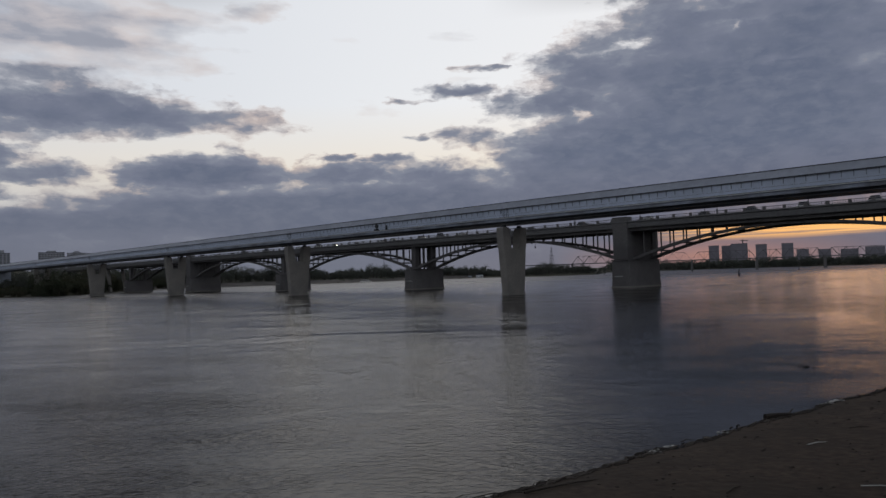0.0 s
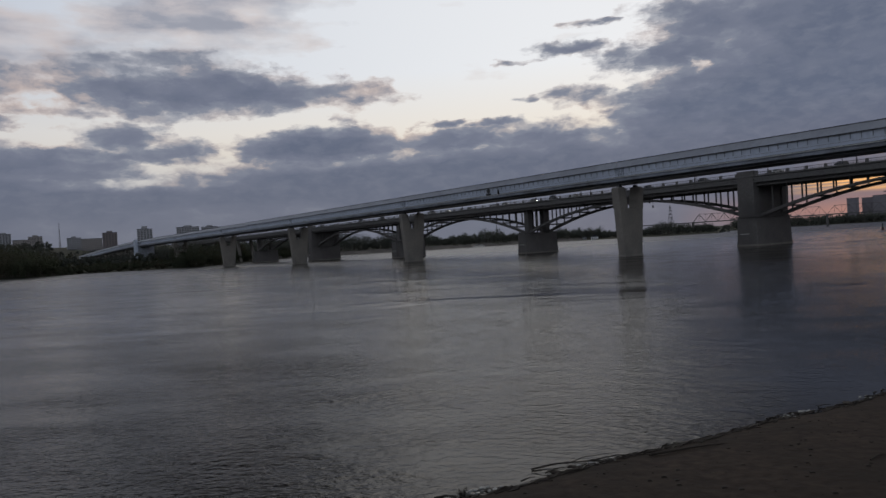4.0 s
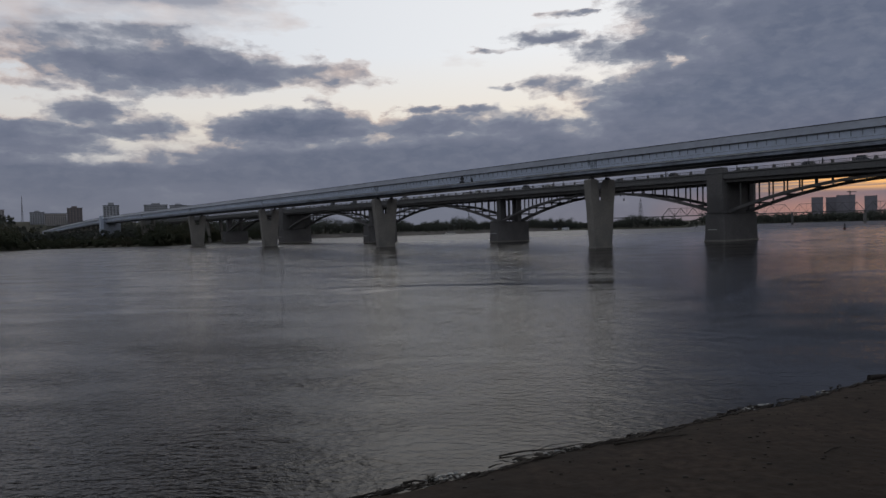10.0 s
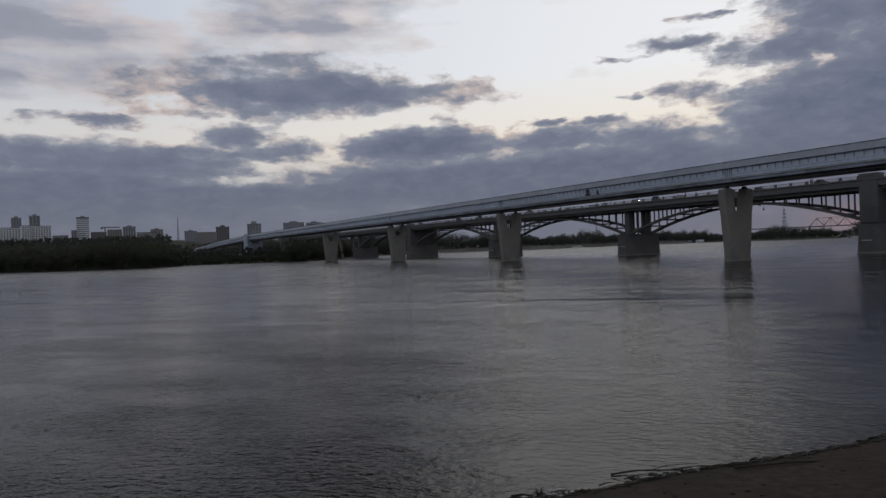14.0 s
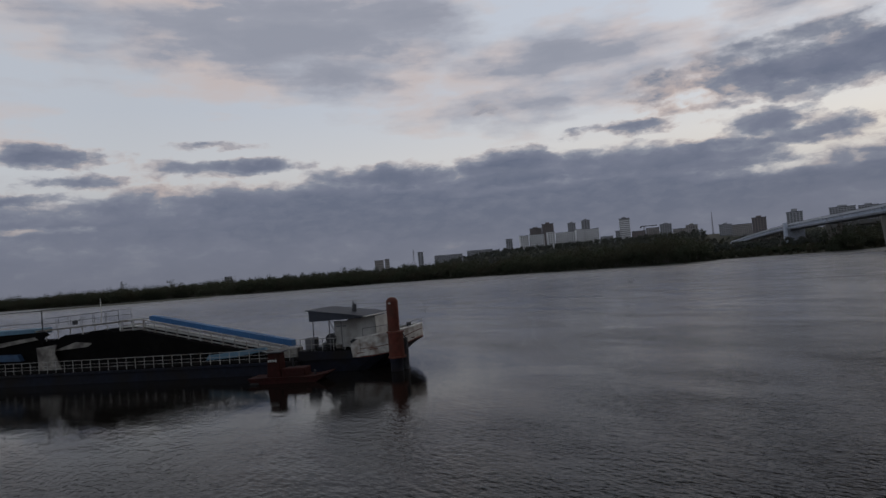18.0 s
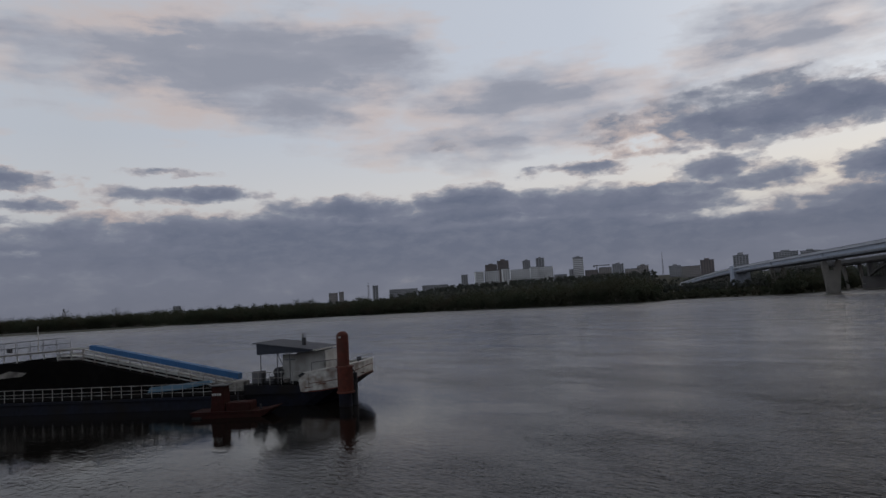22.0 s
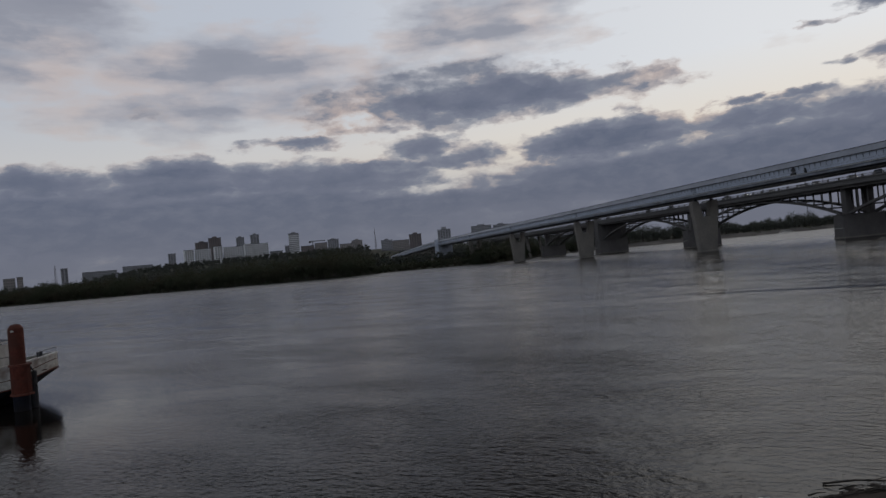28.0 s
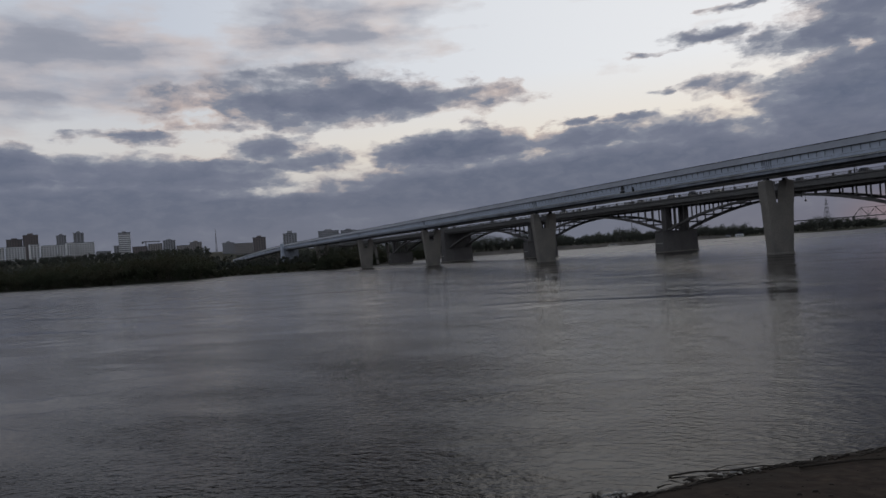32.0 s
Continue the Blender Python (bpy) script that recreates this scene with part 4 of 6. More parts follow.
# street lamps along both kerbs of the road deck
lamp_post = thing("street_lamp", "slim grey street lamp on a stout base on the road bridge", "street lamp", group="street lamps on the road bridge")
part("base", rod(bmesh.new(), (0, 0, 0), (0, 0, 1.6), 0.28), DARK_STEEL, lamp_post)
part("pole", rod(bmesh.new(), (0, 0, 1.5), (0, 0, 7.2), 0.15, r2=0.1), DARK_STEEL, lamp_post)
part("arm", rod(bmesh.new(), (0, 0, 7.1), (0, 1.3, 7.5), 0.07), DARK_STEEL, lamp_post)
part("lantern", block(-0.14, 0.14, 0.9, 1.7, 7.42, 7.62, 0.04), RAIL_STEEL, lamp_post)
lamp_post.matrix_world = BRIDGE @ pose(-20, Y0 + 0.7, 26.9)
for k in range(-3, 20):
    if k:
        copy_thing(lamp_post, BRIDGE @ pose(-20 - 31 * k, Y0 + 0.7, 26.9))
    if k % 2:
        copy_thing(lamp_post, BRIDGE @ pose(-4 - 31 * k, Y1 - 0.7, 26.9, 0, 0, 180))


# vehicles crossing the road bridge
def car(x, y, paint, label, tall=1.45, long=4.3, lit=False):
    c = thing("car", label, "car", BRIDGE @ pose(x, y, 26.9), group="cars on the road bridge")
    h = long / 2
    part("body", prism([(-h, 0.35), (-h, 0.85), (-h + 0.9, 0.95), (h - 0.8, 0.95), (h, 0.8), (h, 0.35)], -0.85, 0.85), paint, c)
    part("cabin", prism([(-h + 0.5, 0.95), (-h + 1.0, tall), (h - 1.6, tall), (h - 0.9, 0.95)], -0.75, 0.75), DARK_GLASS, c)
    part("roof", block(-h + 1.0, h - 1.6, -0.74, 0.74, tall, tall + 0.05), paint, c)
    for wx in (-h + 0.8, h - 0.8):
        for wy in (-0.8, 0.8):
            w = part("wheel", rod(bmesh.new(), (wx, wy - 0.1, 0.33), (wx, wy + 0.1, 0.33), 0.33, 12), RUBBER, c)
    for wy in (-0.6, 0.6):
        part("headlight", block(h - 0.02, h + 0.06, wy - 0.15, wy + 0.15, 0.62, 0.76), HEADLIGHT_ON if lit else HEADLIGHT, c)


car(-88, Y0 + 3.5, WHITE_PAINT, "white saloon car driving on the road bridge")
car(-18, Y0 + 3.8, DARK_PAINT, "dark estate car driving on the road bridge", 1.6, 4.6)
car(36, Y0 + 3.5, DARK_PAINT, "dark saloon car driving on the road bridge")
car(70, Y0 + 7.0, WHITE_PAINT, "pale van driving on the road bridge", 2.1, 5.2)
car(-140, Y0 + 3.5, WHITE_PAINT, "white estate car driving on the road bridge", 1.6, 4.6)
car(-176, Y0 + 7.0, DARK_PAINT, "dark hatchback driving on the road bridge")
car(-230, Y0 + 3.5, WHITE_PAINT, "pale saloon car driving on the road bridge")
car(-300, Y0 + 3.5, DARK_PAINT, "dark van driving on the road bridge", 2.1, 5.2)

traffic = random.Random(19)
for k, x in enumerate((-48, -64, -102, -121, -157, -196, -212, -251, -268, -322, -345, -371, -410, -446, 12, 54, 92)):
    pale = traffic.random() < 0.45
    near_lane = traffic.random() < 0.6
    tall, long = traffic.choice(((1.45, 4.3), (1.5, 4.4), (1.65, 4.6), (2.1, 5.2)))
    car(x + traffic.uniform(-4, 4), Y0 + (3.6 if near_lane else 7.2), WHITE_PAINT if pale else DARK_PAINT, ("pale" if pale else "dark") + (" van" if tall > 2 else " car") + (" with burning headlights" if near_lane and k % 2 else "") + " on the road bridge", tall, long, near_lane and k % 2 == 1)
# navigation boards hung on the gallery over mid-stream
sign = thing("navigation_sign", "dark diamond navigation board on the metro bridge wall", "sign", BRIDGE @ pose(-64.0, -5.6, 0))
part("board", prism([(0, 26.4), (1.2, 27.4), (0, 28.9), (-1.2, 27.4)], -0.08, 0.08), DARK_STEEL, sign)
part("bracket", block(-1.0, 1.0, -0.45, 0.35, 25.72, 26.5), DARK_STEEL, sign)
lantern = thing("navigation_lantern", "small dark navigation lantern on the metro bridge ledge", "lamp", BRIDGE @ pose(-58.0, -5.7, 0))
part("housing", rod(bmesh.new(), (0, 0, 26.2), (0, 0, 27.5), 0.45, r2=0.3), DARK_STEEL, lantern)
part("bracket", block(-0.2, 0.2, -0.3, 0.45, 25.7, 26.4), DARK_STEEL, lantern)


# ---- woods on the far shores ----
def crowns(spots, heights, quads, size, seed):
    """Leaf clumps for many trees at once: (n, 3) feet and heights; each crown is several lobes of small tilted leaves."""
    g = np.random.default_rng(seed)
    n = len(spots)
    lobes = g.normal(0, 1, (n, 5, 3)) * np.array([0.19, 0.19, 0.10])
    lobes[:, :, 2] += np.array([0.26, 0.45, 0.62, 0.76, 0.52])
    pick = g.integers(0, 5, (n, quads))
    base = np.take_along_axis(lobes, pick[:, :, None].repeat(3, 2), 1)
    ball = g.normal(0, 1, (n, quads, 3))
    ball /= np.linalg.norm(ball, axis=2, keepdims=True)
    ball *= (g.random((n, quads, 1)) ** 0.45) * np.array([0.31, 0.31, 0.25])
    centre = (base + ball) * heights[:, None, None] + spots[:, None, :]
    # leaves face outwards from their lobe and up, each a little askew
    out = ball / np.linalg.norm(ball, axis=2, keepdims=True) + np.array([0, 0, 0.7]) + g.normal(0, 0.45, (n, quads, 3))
    u = np.cross(out, g.normal(0, 1, (n, quads, 3)))
    u /= np.linalg.norm(u, axis=2, keepdims=True)
    w = np.cross(out, u)
    w /= np.linalg.norm(w, axis=2, keepdims=True)
    s = size * (0.55 + 0.9 * g.random((n, quads, 1)))
    corners = np.stack([centre + s * u, centre + s * 0.7 * w, centre - s * u, centre - s * 0.7 * w], 2)
    return corners.reshape(-1, 3)


def trunks(spots, heights):
    """Tapered three-sided stems."""
    a = np.radians([90, 210, 330])
    ring = np.stack([np.cos(a), np.sin(a), 0 * a], 1)
    low = spots[:, None] + ring * 0.022 * heights[:, None, None] - np.array([0, 0, 0.4])
    high = spots[:, None] + ring * 0.008 * heights[:, None, None] + np.array([0, 0, 0.6]) * heights[:, None, None]
    return np.concatenate([low, high], 1)


def woods(name, label, spots, heights, quads, size, material, seed):
    leaf = crowns(spots, heights, quads, size, seed)
    stem = trunks(spots, heights).reshape(-1, 3)
    n, k = len(leaf) // 4, len(spots)
    faces = np.arange(4 * n).reshape(-1, 4)
    b = 4 * n + 6 * np.arange(k)[:, None]
    sides = np.concatenate([b + np.array([[i, (i + 1) % 3, 3 + (i + 1) % 3, 3 + i]]) for i in range(3)])
    data = bpy.data.meshes.new(name)
    data.from_pydata(np.concatenate([leaf, stem]).tolist(), [], np.concatenate([faces, sides]).tolist())
    data.materials.append(material)
    data.materials.append(BARK)
    data.polygons.foreach_set("material_index", [0] * n + [1] * (3 * k))
    data.update()
    return tagged(new(name, data), label, "woodland", kind="stuff")


def belt(az0, az1, rows, step, jitter, tall, seed):
    """Feet and heights of trees in rows behind a stretch of the far shore."""
    g = np.random.default_rng(seed)
    spots, heights = [], []
    for past in rows:
        az = az0
        while az < az1:
            d = shore_distance(az) + past + g.normal(0, jitter)
            a = radians(az + g.normal(0, 0.12))
            spots.append((d * math.sin(a), d * math.cos(a)))
            heights.append(tall(az, past) * (0.7 + 0.5 * g.random()))
            az += math.degrees(step * (0.7 + 0.6 * g.random()) / d)
    xy = np.array(spots)
    return np.column_stack([xy, ground_height(xy[:, 0], xy[:, 1])]), np.array(heights)


def bank_tall(az, past):
    if az > -38.3:
        if az < -30.3:
            return 4.0
        return 10.0 if past < 45 else 18.0
    if az < -70:
        return 10 + 5 * min(1, past / 40) + 1.2 * math.sin(1.7 * az) + 7 * min(1, (-70 - az) / 8)
    hump = 6.5 * math.exp(-((az + 41.3) / 2.2) ** 2) + 4.0 * math.exp(-((az + 47.5) / 2.5) ** 2)
    return 9 + 8 * min(1, past / 40) + hump + 2.5 * math.sin(1.1 * az) * math.sin(0.37 * az)


p, h = belt(-96, -21.5, (2, 7, 14, 24, 40, 62, 90), 6.0, 3.0, bank_tall, 3)
woods("riverside_woods", "dense dark green riverside woods on the far bank", p, h, 360, 0.60, FOLIAGE, 4)
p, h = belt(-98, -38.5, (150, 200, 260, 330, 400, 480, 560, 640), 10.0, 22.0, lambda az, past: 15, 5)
woods("hillside_woods", "dark green woods on the slope below the city", p, h, 170, 1.1, HAZED_FOLIAGE, 6)
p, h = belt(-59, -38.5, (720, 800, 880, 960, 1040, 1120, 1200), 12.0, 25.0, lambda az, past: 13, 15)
woods("ridge_woods", "dark trees between the houses on the ridge", p, h, 110, 1.5, HAZED_FOLIAGE, 16)
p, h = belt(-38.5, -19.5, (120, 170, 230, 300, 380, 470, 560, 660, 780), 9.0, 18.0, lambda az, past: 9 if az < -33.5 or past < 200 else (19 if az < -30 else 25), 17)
woods("slope_scrub", "low scrub and small trees behind the bridge ramp", p, h, 110, 1.2, HAZED_FOLIAGE, 18)
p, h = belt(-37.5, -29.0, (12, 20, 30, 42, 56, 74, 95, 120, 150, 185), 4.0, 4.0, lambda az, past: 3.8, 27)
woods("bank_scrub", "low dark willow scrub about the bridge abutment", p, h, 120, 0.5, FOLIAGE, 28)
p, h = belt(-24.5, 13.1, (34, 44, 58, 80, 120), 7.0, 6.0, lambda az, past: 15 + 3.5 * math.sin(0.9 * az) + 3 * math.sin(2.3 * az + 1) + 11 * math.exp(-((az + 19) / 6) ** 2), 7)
woods("downstream_woods", "dark trees along the low downstream shore", p, h, 420, 0.58, HAZED_FOLIAGE, 8)
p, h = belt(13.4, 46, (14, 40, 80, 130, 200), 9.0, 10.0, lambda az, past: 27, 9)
woods("distant_woods", "hazy belt of trees on the distant shore", p, h, 90, 2.0, HAZED_FOLIAGE, 10)


# ---- the city on the slope ----
def spot_at(az, d):
    a = radians(az)
    return d * math.sin(a), d * math.cos(a)


def tower_block(az0, az1, top, d, wall, label, floors=12, bays=6, deep=18.0, turn=0.0, bands=True, crown=0.0):
    """A far building between two bearings, with its roof at an elevation seen from the near bank."""
    az = (az0 + az1) / 2
    x, y = spot_at(az, d)
    wide = d * radians(az1 - az0)
    z0 = float(ground_height(x, y)) - 2.0
    z1 = 7.45 + d * math.tan(radians(top))
    ob = thing("apartment_building", label, "building", pose(x, y, 0, 0, 0, -az + turn), group="city buildings")
    h = wide / 2
    body = part("wall", block(-h, h, 0, deep, z0, z1), wall, ob)
    part("roof", block(-h - 0.3, h + 0.3, -0.3, deep + 0.3, z1, z1 + 1.0), ROOF_FELT, ob)
    if crown:
        part("roof_house", block(-h * 0.4, h * 0.35, deep * 0.2, deep * 0.8, z1 + 1.0, z1 + 1.0 + crown), wall, ob)
    step = (z1 - z0 - 3) / floors
    bay = wide / bays
    first = None
    for j in range(floors if bands is not None else 0):
        z = z1 - 1.2 - step * (j + 1) + 0.25 * step
        if bands:
            row = new("window_row")
            row.parent = ob
            for i in range(bays):
                px = -h + (i + 0.5) * bay
                if first is None:
                    first = part("window", block(-0.28 * bay, 0.28 * bay, -0.25, 0.05, 0, 0.55 * step), WINDOW_DARK, row)
                    first.location = (px, 0, z)
                else:
                    again(first, px, 0, z, parent=row)
        else:
            part("balcony", block(-h, h, -1.0, 0.02, z - 0.45 * step, z), PANEL_WHITE, ob)


tower_block(-52.76, -52.10, 2.47, 1880, PANEL_WHITE, "white panel apartment slab with dark window grid", 8, 4, turn=12)
tower_block(-52.05, -50.85, 2.48, 1900, PANEL_WHITE, "long white panel apartment slab", 8, 7)
tower_block(-51.97, -51.00, 3.00, 2080, BRICK_BROWN, "dark brown brick apartment tower", 16, 6, crown=3)
tower_block(-50.97, -50.03, 3.27, 2060, BRICK_BROWN, "tall dark brown brick apartment tower", 18, 6, crown=4)
tower_block(-50.55, -49.97, 2.60, 1880, PANEL_WHITE, "pale panel apartment slab with narrow end", 8, 3, turn=12)
tower_block(-49.92, -48.35, 2.47, 1910, PANEL_WHITE, "long pale apartment slab among trees", 8, 9)
tower_block(-48.90, -48.28, 3.15, 2080, PANEL_GREY, "dark grey apartment tower", 18, 4, crown=4)
tower_block(-48.27, -47.66, 2.60, 1870, PANEL_WHITE, "white panel block with window grid", 8, 4, turn=12)
tower_block(-47.81, -47.14, 3.28, 2060, PANEL_GREY, "slim grey apartment tower with a light edge", 20, 3, crown=4)
tower_block(-47.62, -46.48, 2.56, 1900, PANEL_WHITE, "long white apartment slab", 8, 7)
tower_block(-53.97, -53.43, 2.30, 2000, PANEL_GREY, "grey apartment block beside a dark twin", 12, 3)
tower_block(-61.25, -60.80, 1.82, 2050, PANEL_GREY, "dark slim apartment tower above the woods", 12, 2)
tower_block(-64.80, -64.08, 1.40, 2200, PANEL_SAND, "low sandy apartment block above the woods", 6, 5)
tower_block(-63.98, -63.60, 1.46, 2200, PANEL_SAND, "low sandy apartment block", 7, 3)
tower_block(-59.9, -57.6, 1.42, 2100, PANEL_GREY, "long low grey houses on the ridge", 5, 16)
tower_block(-57.2, -55.1, 1.60, 2000, PANEL_GREY, "long low grey apartment house on the ridge", 6, 16)
tower_block(-44.86, -44.04, 3.15, 1850, SHADED_PANEL, "tall striped apartment tower with white balconies", 12, 4, bands=False, crown=3)
tower_block(-45.2, -44.86, 2.2, 1840, PANEL_GREY, "lower wing beside the striped tower", 10, 2)
tower_block(-46.4, -45.4, 1.85, 2000, PANEL_GREY, "grey apartment block behind trees", 7, 6)
tower_block(-43.95, -42.9, 2.05, 1780, BRICK_BROWN, "unfinished dark building under a crane", 9, 6)
tower_block(-42.85, -41.85, 2.20, 1800, PANEL_SAND, "sandy apartment block beside the crane", 9, 6)
tower_block(-41.80, -40.92, 2.40, 1800, PANEL_GREY, "grey apartment tower beside sandy blocks", 11, 5, crown=3)
tower_block(-40.85, -39.4, 1.95, 1700, PANEL_SAND, "sandy low block on the slope", 6, 10)
tower_block(-39.9, -39.02, 2.15, 1720, PANEL_SAND, "sandy block with a roof house", 7, 5, crown=3)
tower_block(-37.5, -36.6, 1.95, 1600, PANEL_GREY, "grey block below the mast", 6, 6, crown=3)
tower_block(-36.6, -35.2, 1.85, 1550, PANEL_SAND, "long sandy block below the mast", 6, 10)
tower_block(-35.18, -34.19, 2.24, 1450, BRICK_BROWN, "brown apartment tower with pale bays", 11, 5, crown=3)
tower_block(-32.83, -31.75, 2.40, 1400, PANEL_GREY, "grey apartment tower behind the abutment", 13, 5, crown=5)
tower_block(-30.05, -28.40, 2.42, 1450, PANEL_GREY, "stepped grey apartment block above the bridge", 13, 9, crown=3)
tower_block(-28.24, -27.0, 2.37, 1500, PANEL_GREY, "grey apartment block above the bridge", 12, 7, crown=3)
tower_block(-26.95, -25.6, 2.33, 1550, PANEL_GREY, "pale grey apartment block above the bridge", 11, 7)
tower_block(20.88, 21.62, 1.62, 3100, HAZY_WALL, "hazy tower block across the river", 14, 3, bands=None)
tower_block(21.80, 22.45, 1.58, 3150, HAZY_WALL, "hazy lower tower block", 12, 3, bands=None)
tower_block(22.45, 23.62, 1.70, 3100, HAZY_WALL, "wide hazy tower block across the river", 16, 5, bands=None)
tower_block(24.17, 24.94, 1.58, 3100, HAZY_WALL, "hazy square tower block", 14, 3, bands=None)
tower_block(25.92, 26.70, 1.58, 3050, HAZY_WALL, "hazy tall square tower block", 15, 3, bands=None)
for a0, a1, top in ((26.9, 27.7, 1.35), (28.3, 29.1, 1.30), (29.7, 30.8, 1.25), (31.2, 32.4, 1.35)):
    tower_block(a0, a1, top - 0.25, 3500, HAZY_WALL, "pale hazy block far across the river", 9, 4, bands=None)
tower_block(-76.64, -76.08, 1.0, 2100, PANEL_GREY, "far building on the wooded horizon", 5, 3)
for az, d, label in ((2.2, 1330, "small pale house among trees"), (3.0, 1335, "white two-storey riverside house among trees"), (-22.5, 990, "low pale pavilion on the far shore"), (13.0, 1330, "pale shed on the spit")):
    x, y = spot_at(az, d)
    z = float(ground_height(x, y))
    house = thing("house", label, "house", pose(x, y, z, 0, 0, -az) @ Matrix.Scale(1.1 if "two-storey" in label else 0.65, 4), group="shore houses")
    part("wall", block(-6, 6, 0, 8, -1, 5), PANEL_WHITE if "two-storey" in label else PANEL_GREY, house)
    part("roof", prism([(-6.6, 5), (0, 8.5), (6.6, 5)], -0.5, 8.5), ROOF_FELT, house)
    for i in (-3.5, 0, 3.5):
        part("window", block(i - 0.8, i + 0.8, -0.1, 0.05, 1.6, 3.4), DARK_GLASS, house)


def lattice(name, label, az, d, foot, top, arms, material, category):
    """A square tapering lattice tower."""
    x, y = spot_at(az, d)
    z0 = float(ground_height(x, y))
    z1 = 7.45 + d * math.tan(radians(top))
    ob = thing(name, label, category, pose(x, y, z0, 0, 0, 20))
    high = z1 - z0
    corner = lambda i, t: (foot * (1 - 0.93 * t) * (1 if i in (0, 3) else -1), foot * (1 - 0.93 * t) * (1 if i < 2 else -1), high * t)
    for i in range(4):
        part("leg", rod(bmesh.new(), corner(i, 0), corner(i, 1), 0.035 * foot + 0.15, 5, 0.12), material, ob)
    cuts = [k / 9 for k in range(10)]
    for t0, t1 in zip(cuts, cuts[1:]):
        for i in range(4):
            j = (i + 1) % 4
            part("brace", rod(bmesh.new(), corner(i, t0), corner(j, t1), 0.12, 4), material, ob)
            part("girt", rod(bmesh.new(), corner(i, t1), corner(j, t1), 0.12, 4), material, ob)
    for t, half in arms:
        part("cross_arm", prism([(-half, high * t), (0, high * t + 1.6), (half, high * t), (0, high * t - 0.3)], -0.5, 0.5), material, ob)
    return ob


lattice("lattice_tower", "dark lattice power tower with cross arms above the trees", 8.87, 1640, 6.0, 2.05, ((0.5, 7.0), (0.64, 6.2), (0.78, 5.2), (0.9, 3.6)), FAR_STEEL, "tower")
lattice("radio_mast", "slender grey lattice radio mast on the slope", -37.95, 1700, 1.5, 3.13, (), FAR_STEEL, "mast")
lattice("far_pylon", "thin power pylon on the wooded horizon", -84.0, 1500, 4.0, 1.25, ((0.8, 6.0), (0.9, 4.0)), FAR_STEEL, "tower")
lattice("far_pylon", "thin power pylon above the riverside woods", -61.6, 2000, 4.0, 2.1, ((0.85, 5.0),), FAR_STEEL, "tower")
lattice("striped_mast", "slim lattice mast above the downstream trees", -4.8, 1500, 1.3, 1.75, (), FAR_STEEL, "mast")
crane = thing("tower_crane", "tower crane over the unfinished building", "crane", pose(*spot_at(-43.0, 1800), 0, 0, 0, 50))
part("mast", block(-1, 1, -1, 1, 20, 84), FAR_STEEL, crane)
part("jib", block(-8, 32, -0.7, 0.7, 82, 84), FAR_STEEL, crane)
part("counterweight", block(-9, -5, -1.2, 1.2, 79, 82), FAR_STEEL, crane)

far_crane = thing("tower_crane", "hazy tower crane over a distant tower block", "crane", pose(*spot_at(23.3, 3150), 0, 0, 0, 10))
part("mast", block(-1.5, 1.5, -1.5, 1.5, 20, 118), FAR_STEEL, far_crane)
part("jib", block(-12, 26, -1, 1, 112, 115), FAR_STEEL, far_crane)

# ---- the railway bridge downstream ----
rail = thing("railway_bridge", "distant grey steel truss railway bridge on stone piers", "bridge", pose(*spot_at(21, 1450), 0, 0, 0, -19))
for k in range(-2, 6):
    x0, x1, zb, zt = -35.0 + 116.0 * k, -35.0 + 116.0 * (k + 1), 22.6, 37.6
    cuts = [x0 + 0.5 + (x1 - x0 - 1.0) * i / 10 for i in range(11)]
    tops = [zb] + [zt] * 9 + [zb]
    truss = part("truss_deck", block(x0, x1, -3, 3, zb - 1.5, zb + 0.3), FAR_STEEL, rail)
    for y in (-3.0, 3.0):
        part("top_chord", rod(bmesh.new(), (cuts[1], y, zt), (cuts[9], y, zt), 0.42, 4), FAR_STEEL, truss)
        for i in range(10):
            up = i % 2 == 0
            part("diagonal", rod(bmesh.new(), (cuts[i], y, zb if up else zt), (cuts[i + 1], y, zt if up else zb), 0.36, 4), FAR_STEEL, truss)
        for i in range(1, 10):
            part("hanger", rod(bmesh.new(), (cuts[i], y, zb), (cuts[i], y, zt), 0.16, 4), FAR_STEEL, truss)
    part("pier", block(x0 - 2.2, x0 + 2.2, -6, 6, -3, zb - 1.5, 0.3, (x0 - 1.6, x0 + 1.6, -5, 5)), OLD_CONCRETE, rail)
part("approach_deck", block(-420, -267, -3, 3, 21.0, 22.8), FAR_STEEL, rail)
for k in range(4):
    part("approach_pier", block(-303 - 36 * k, -300 - 36 * k, -3, 3, 1, 21.0, 0.2), OLD_CONCRETE, rail)

# a white boat drawn up on the far shore, and channel buoys
x, y = spot_at(-6.3, 1085)
boat = thing("boat", "white passenger boat lying at the far shore", "boat", pose(x, y, 0, 0, 0, 6))
part("hull", prism([(-9, 0.1), (-9.5, 1.5), (9.5, 1.5), (8, 0.1)], -2, 2), WHITE_PAINT, boat)
part("cabin", block(-7, 5, -1.6, 1.6, 1.5, 3.6, 0.2), WHITE_PAINT, boat)
part("window", block(-6.5, 4.5, -1.7, -1.58, 2.2, 3.0), DARK_GLASS, boat)
for az, d in ((22.95, 605), (27.0, 1065)):
    x, y = spot_at(az, d)
    buoy = thing("buoy", "dark channel buoy floating on the river", "buoy", pose(x, y, 0), group="channel buoys")
    part("float", rod(bmesh.new(), (0, 0, -0.4), (0, 0, 0.7), 1.3, 12, 1.1), RUST_RED, buoy)
    part("mark", rod(bmesh.new(), (0, 0, 0.7), (0, 0, 4.6), 0.8, 10, 0.35), DARK_STEEL, buoy)

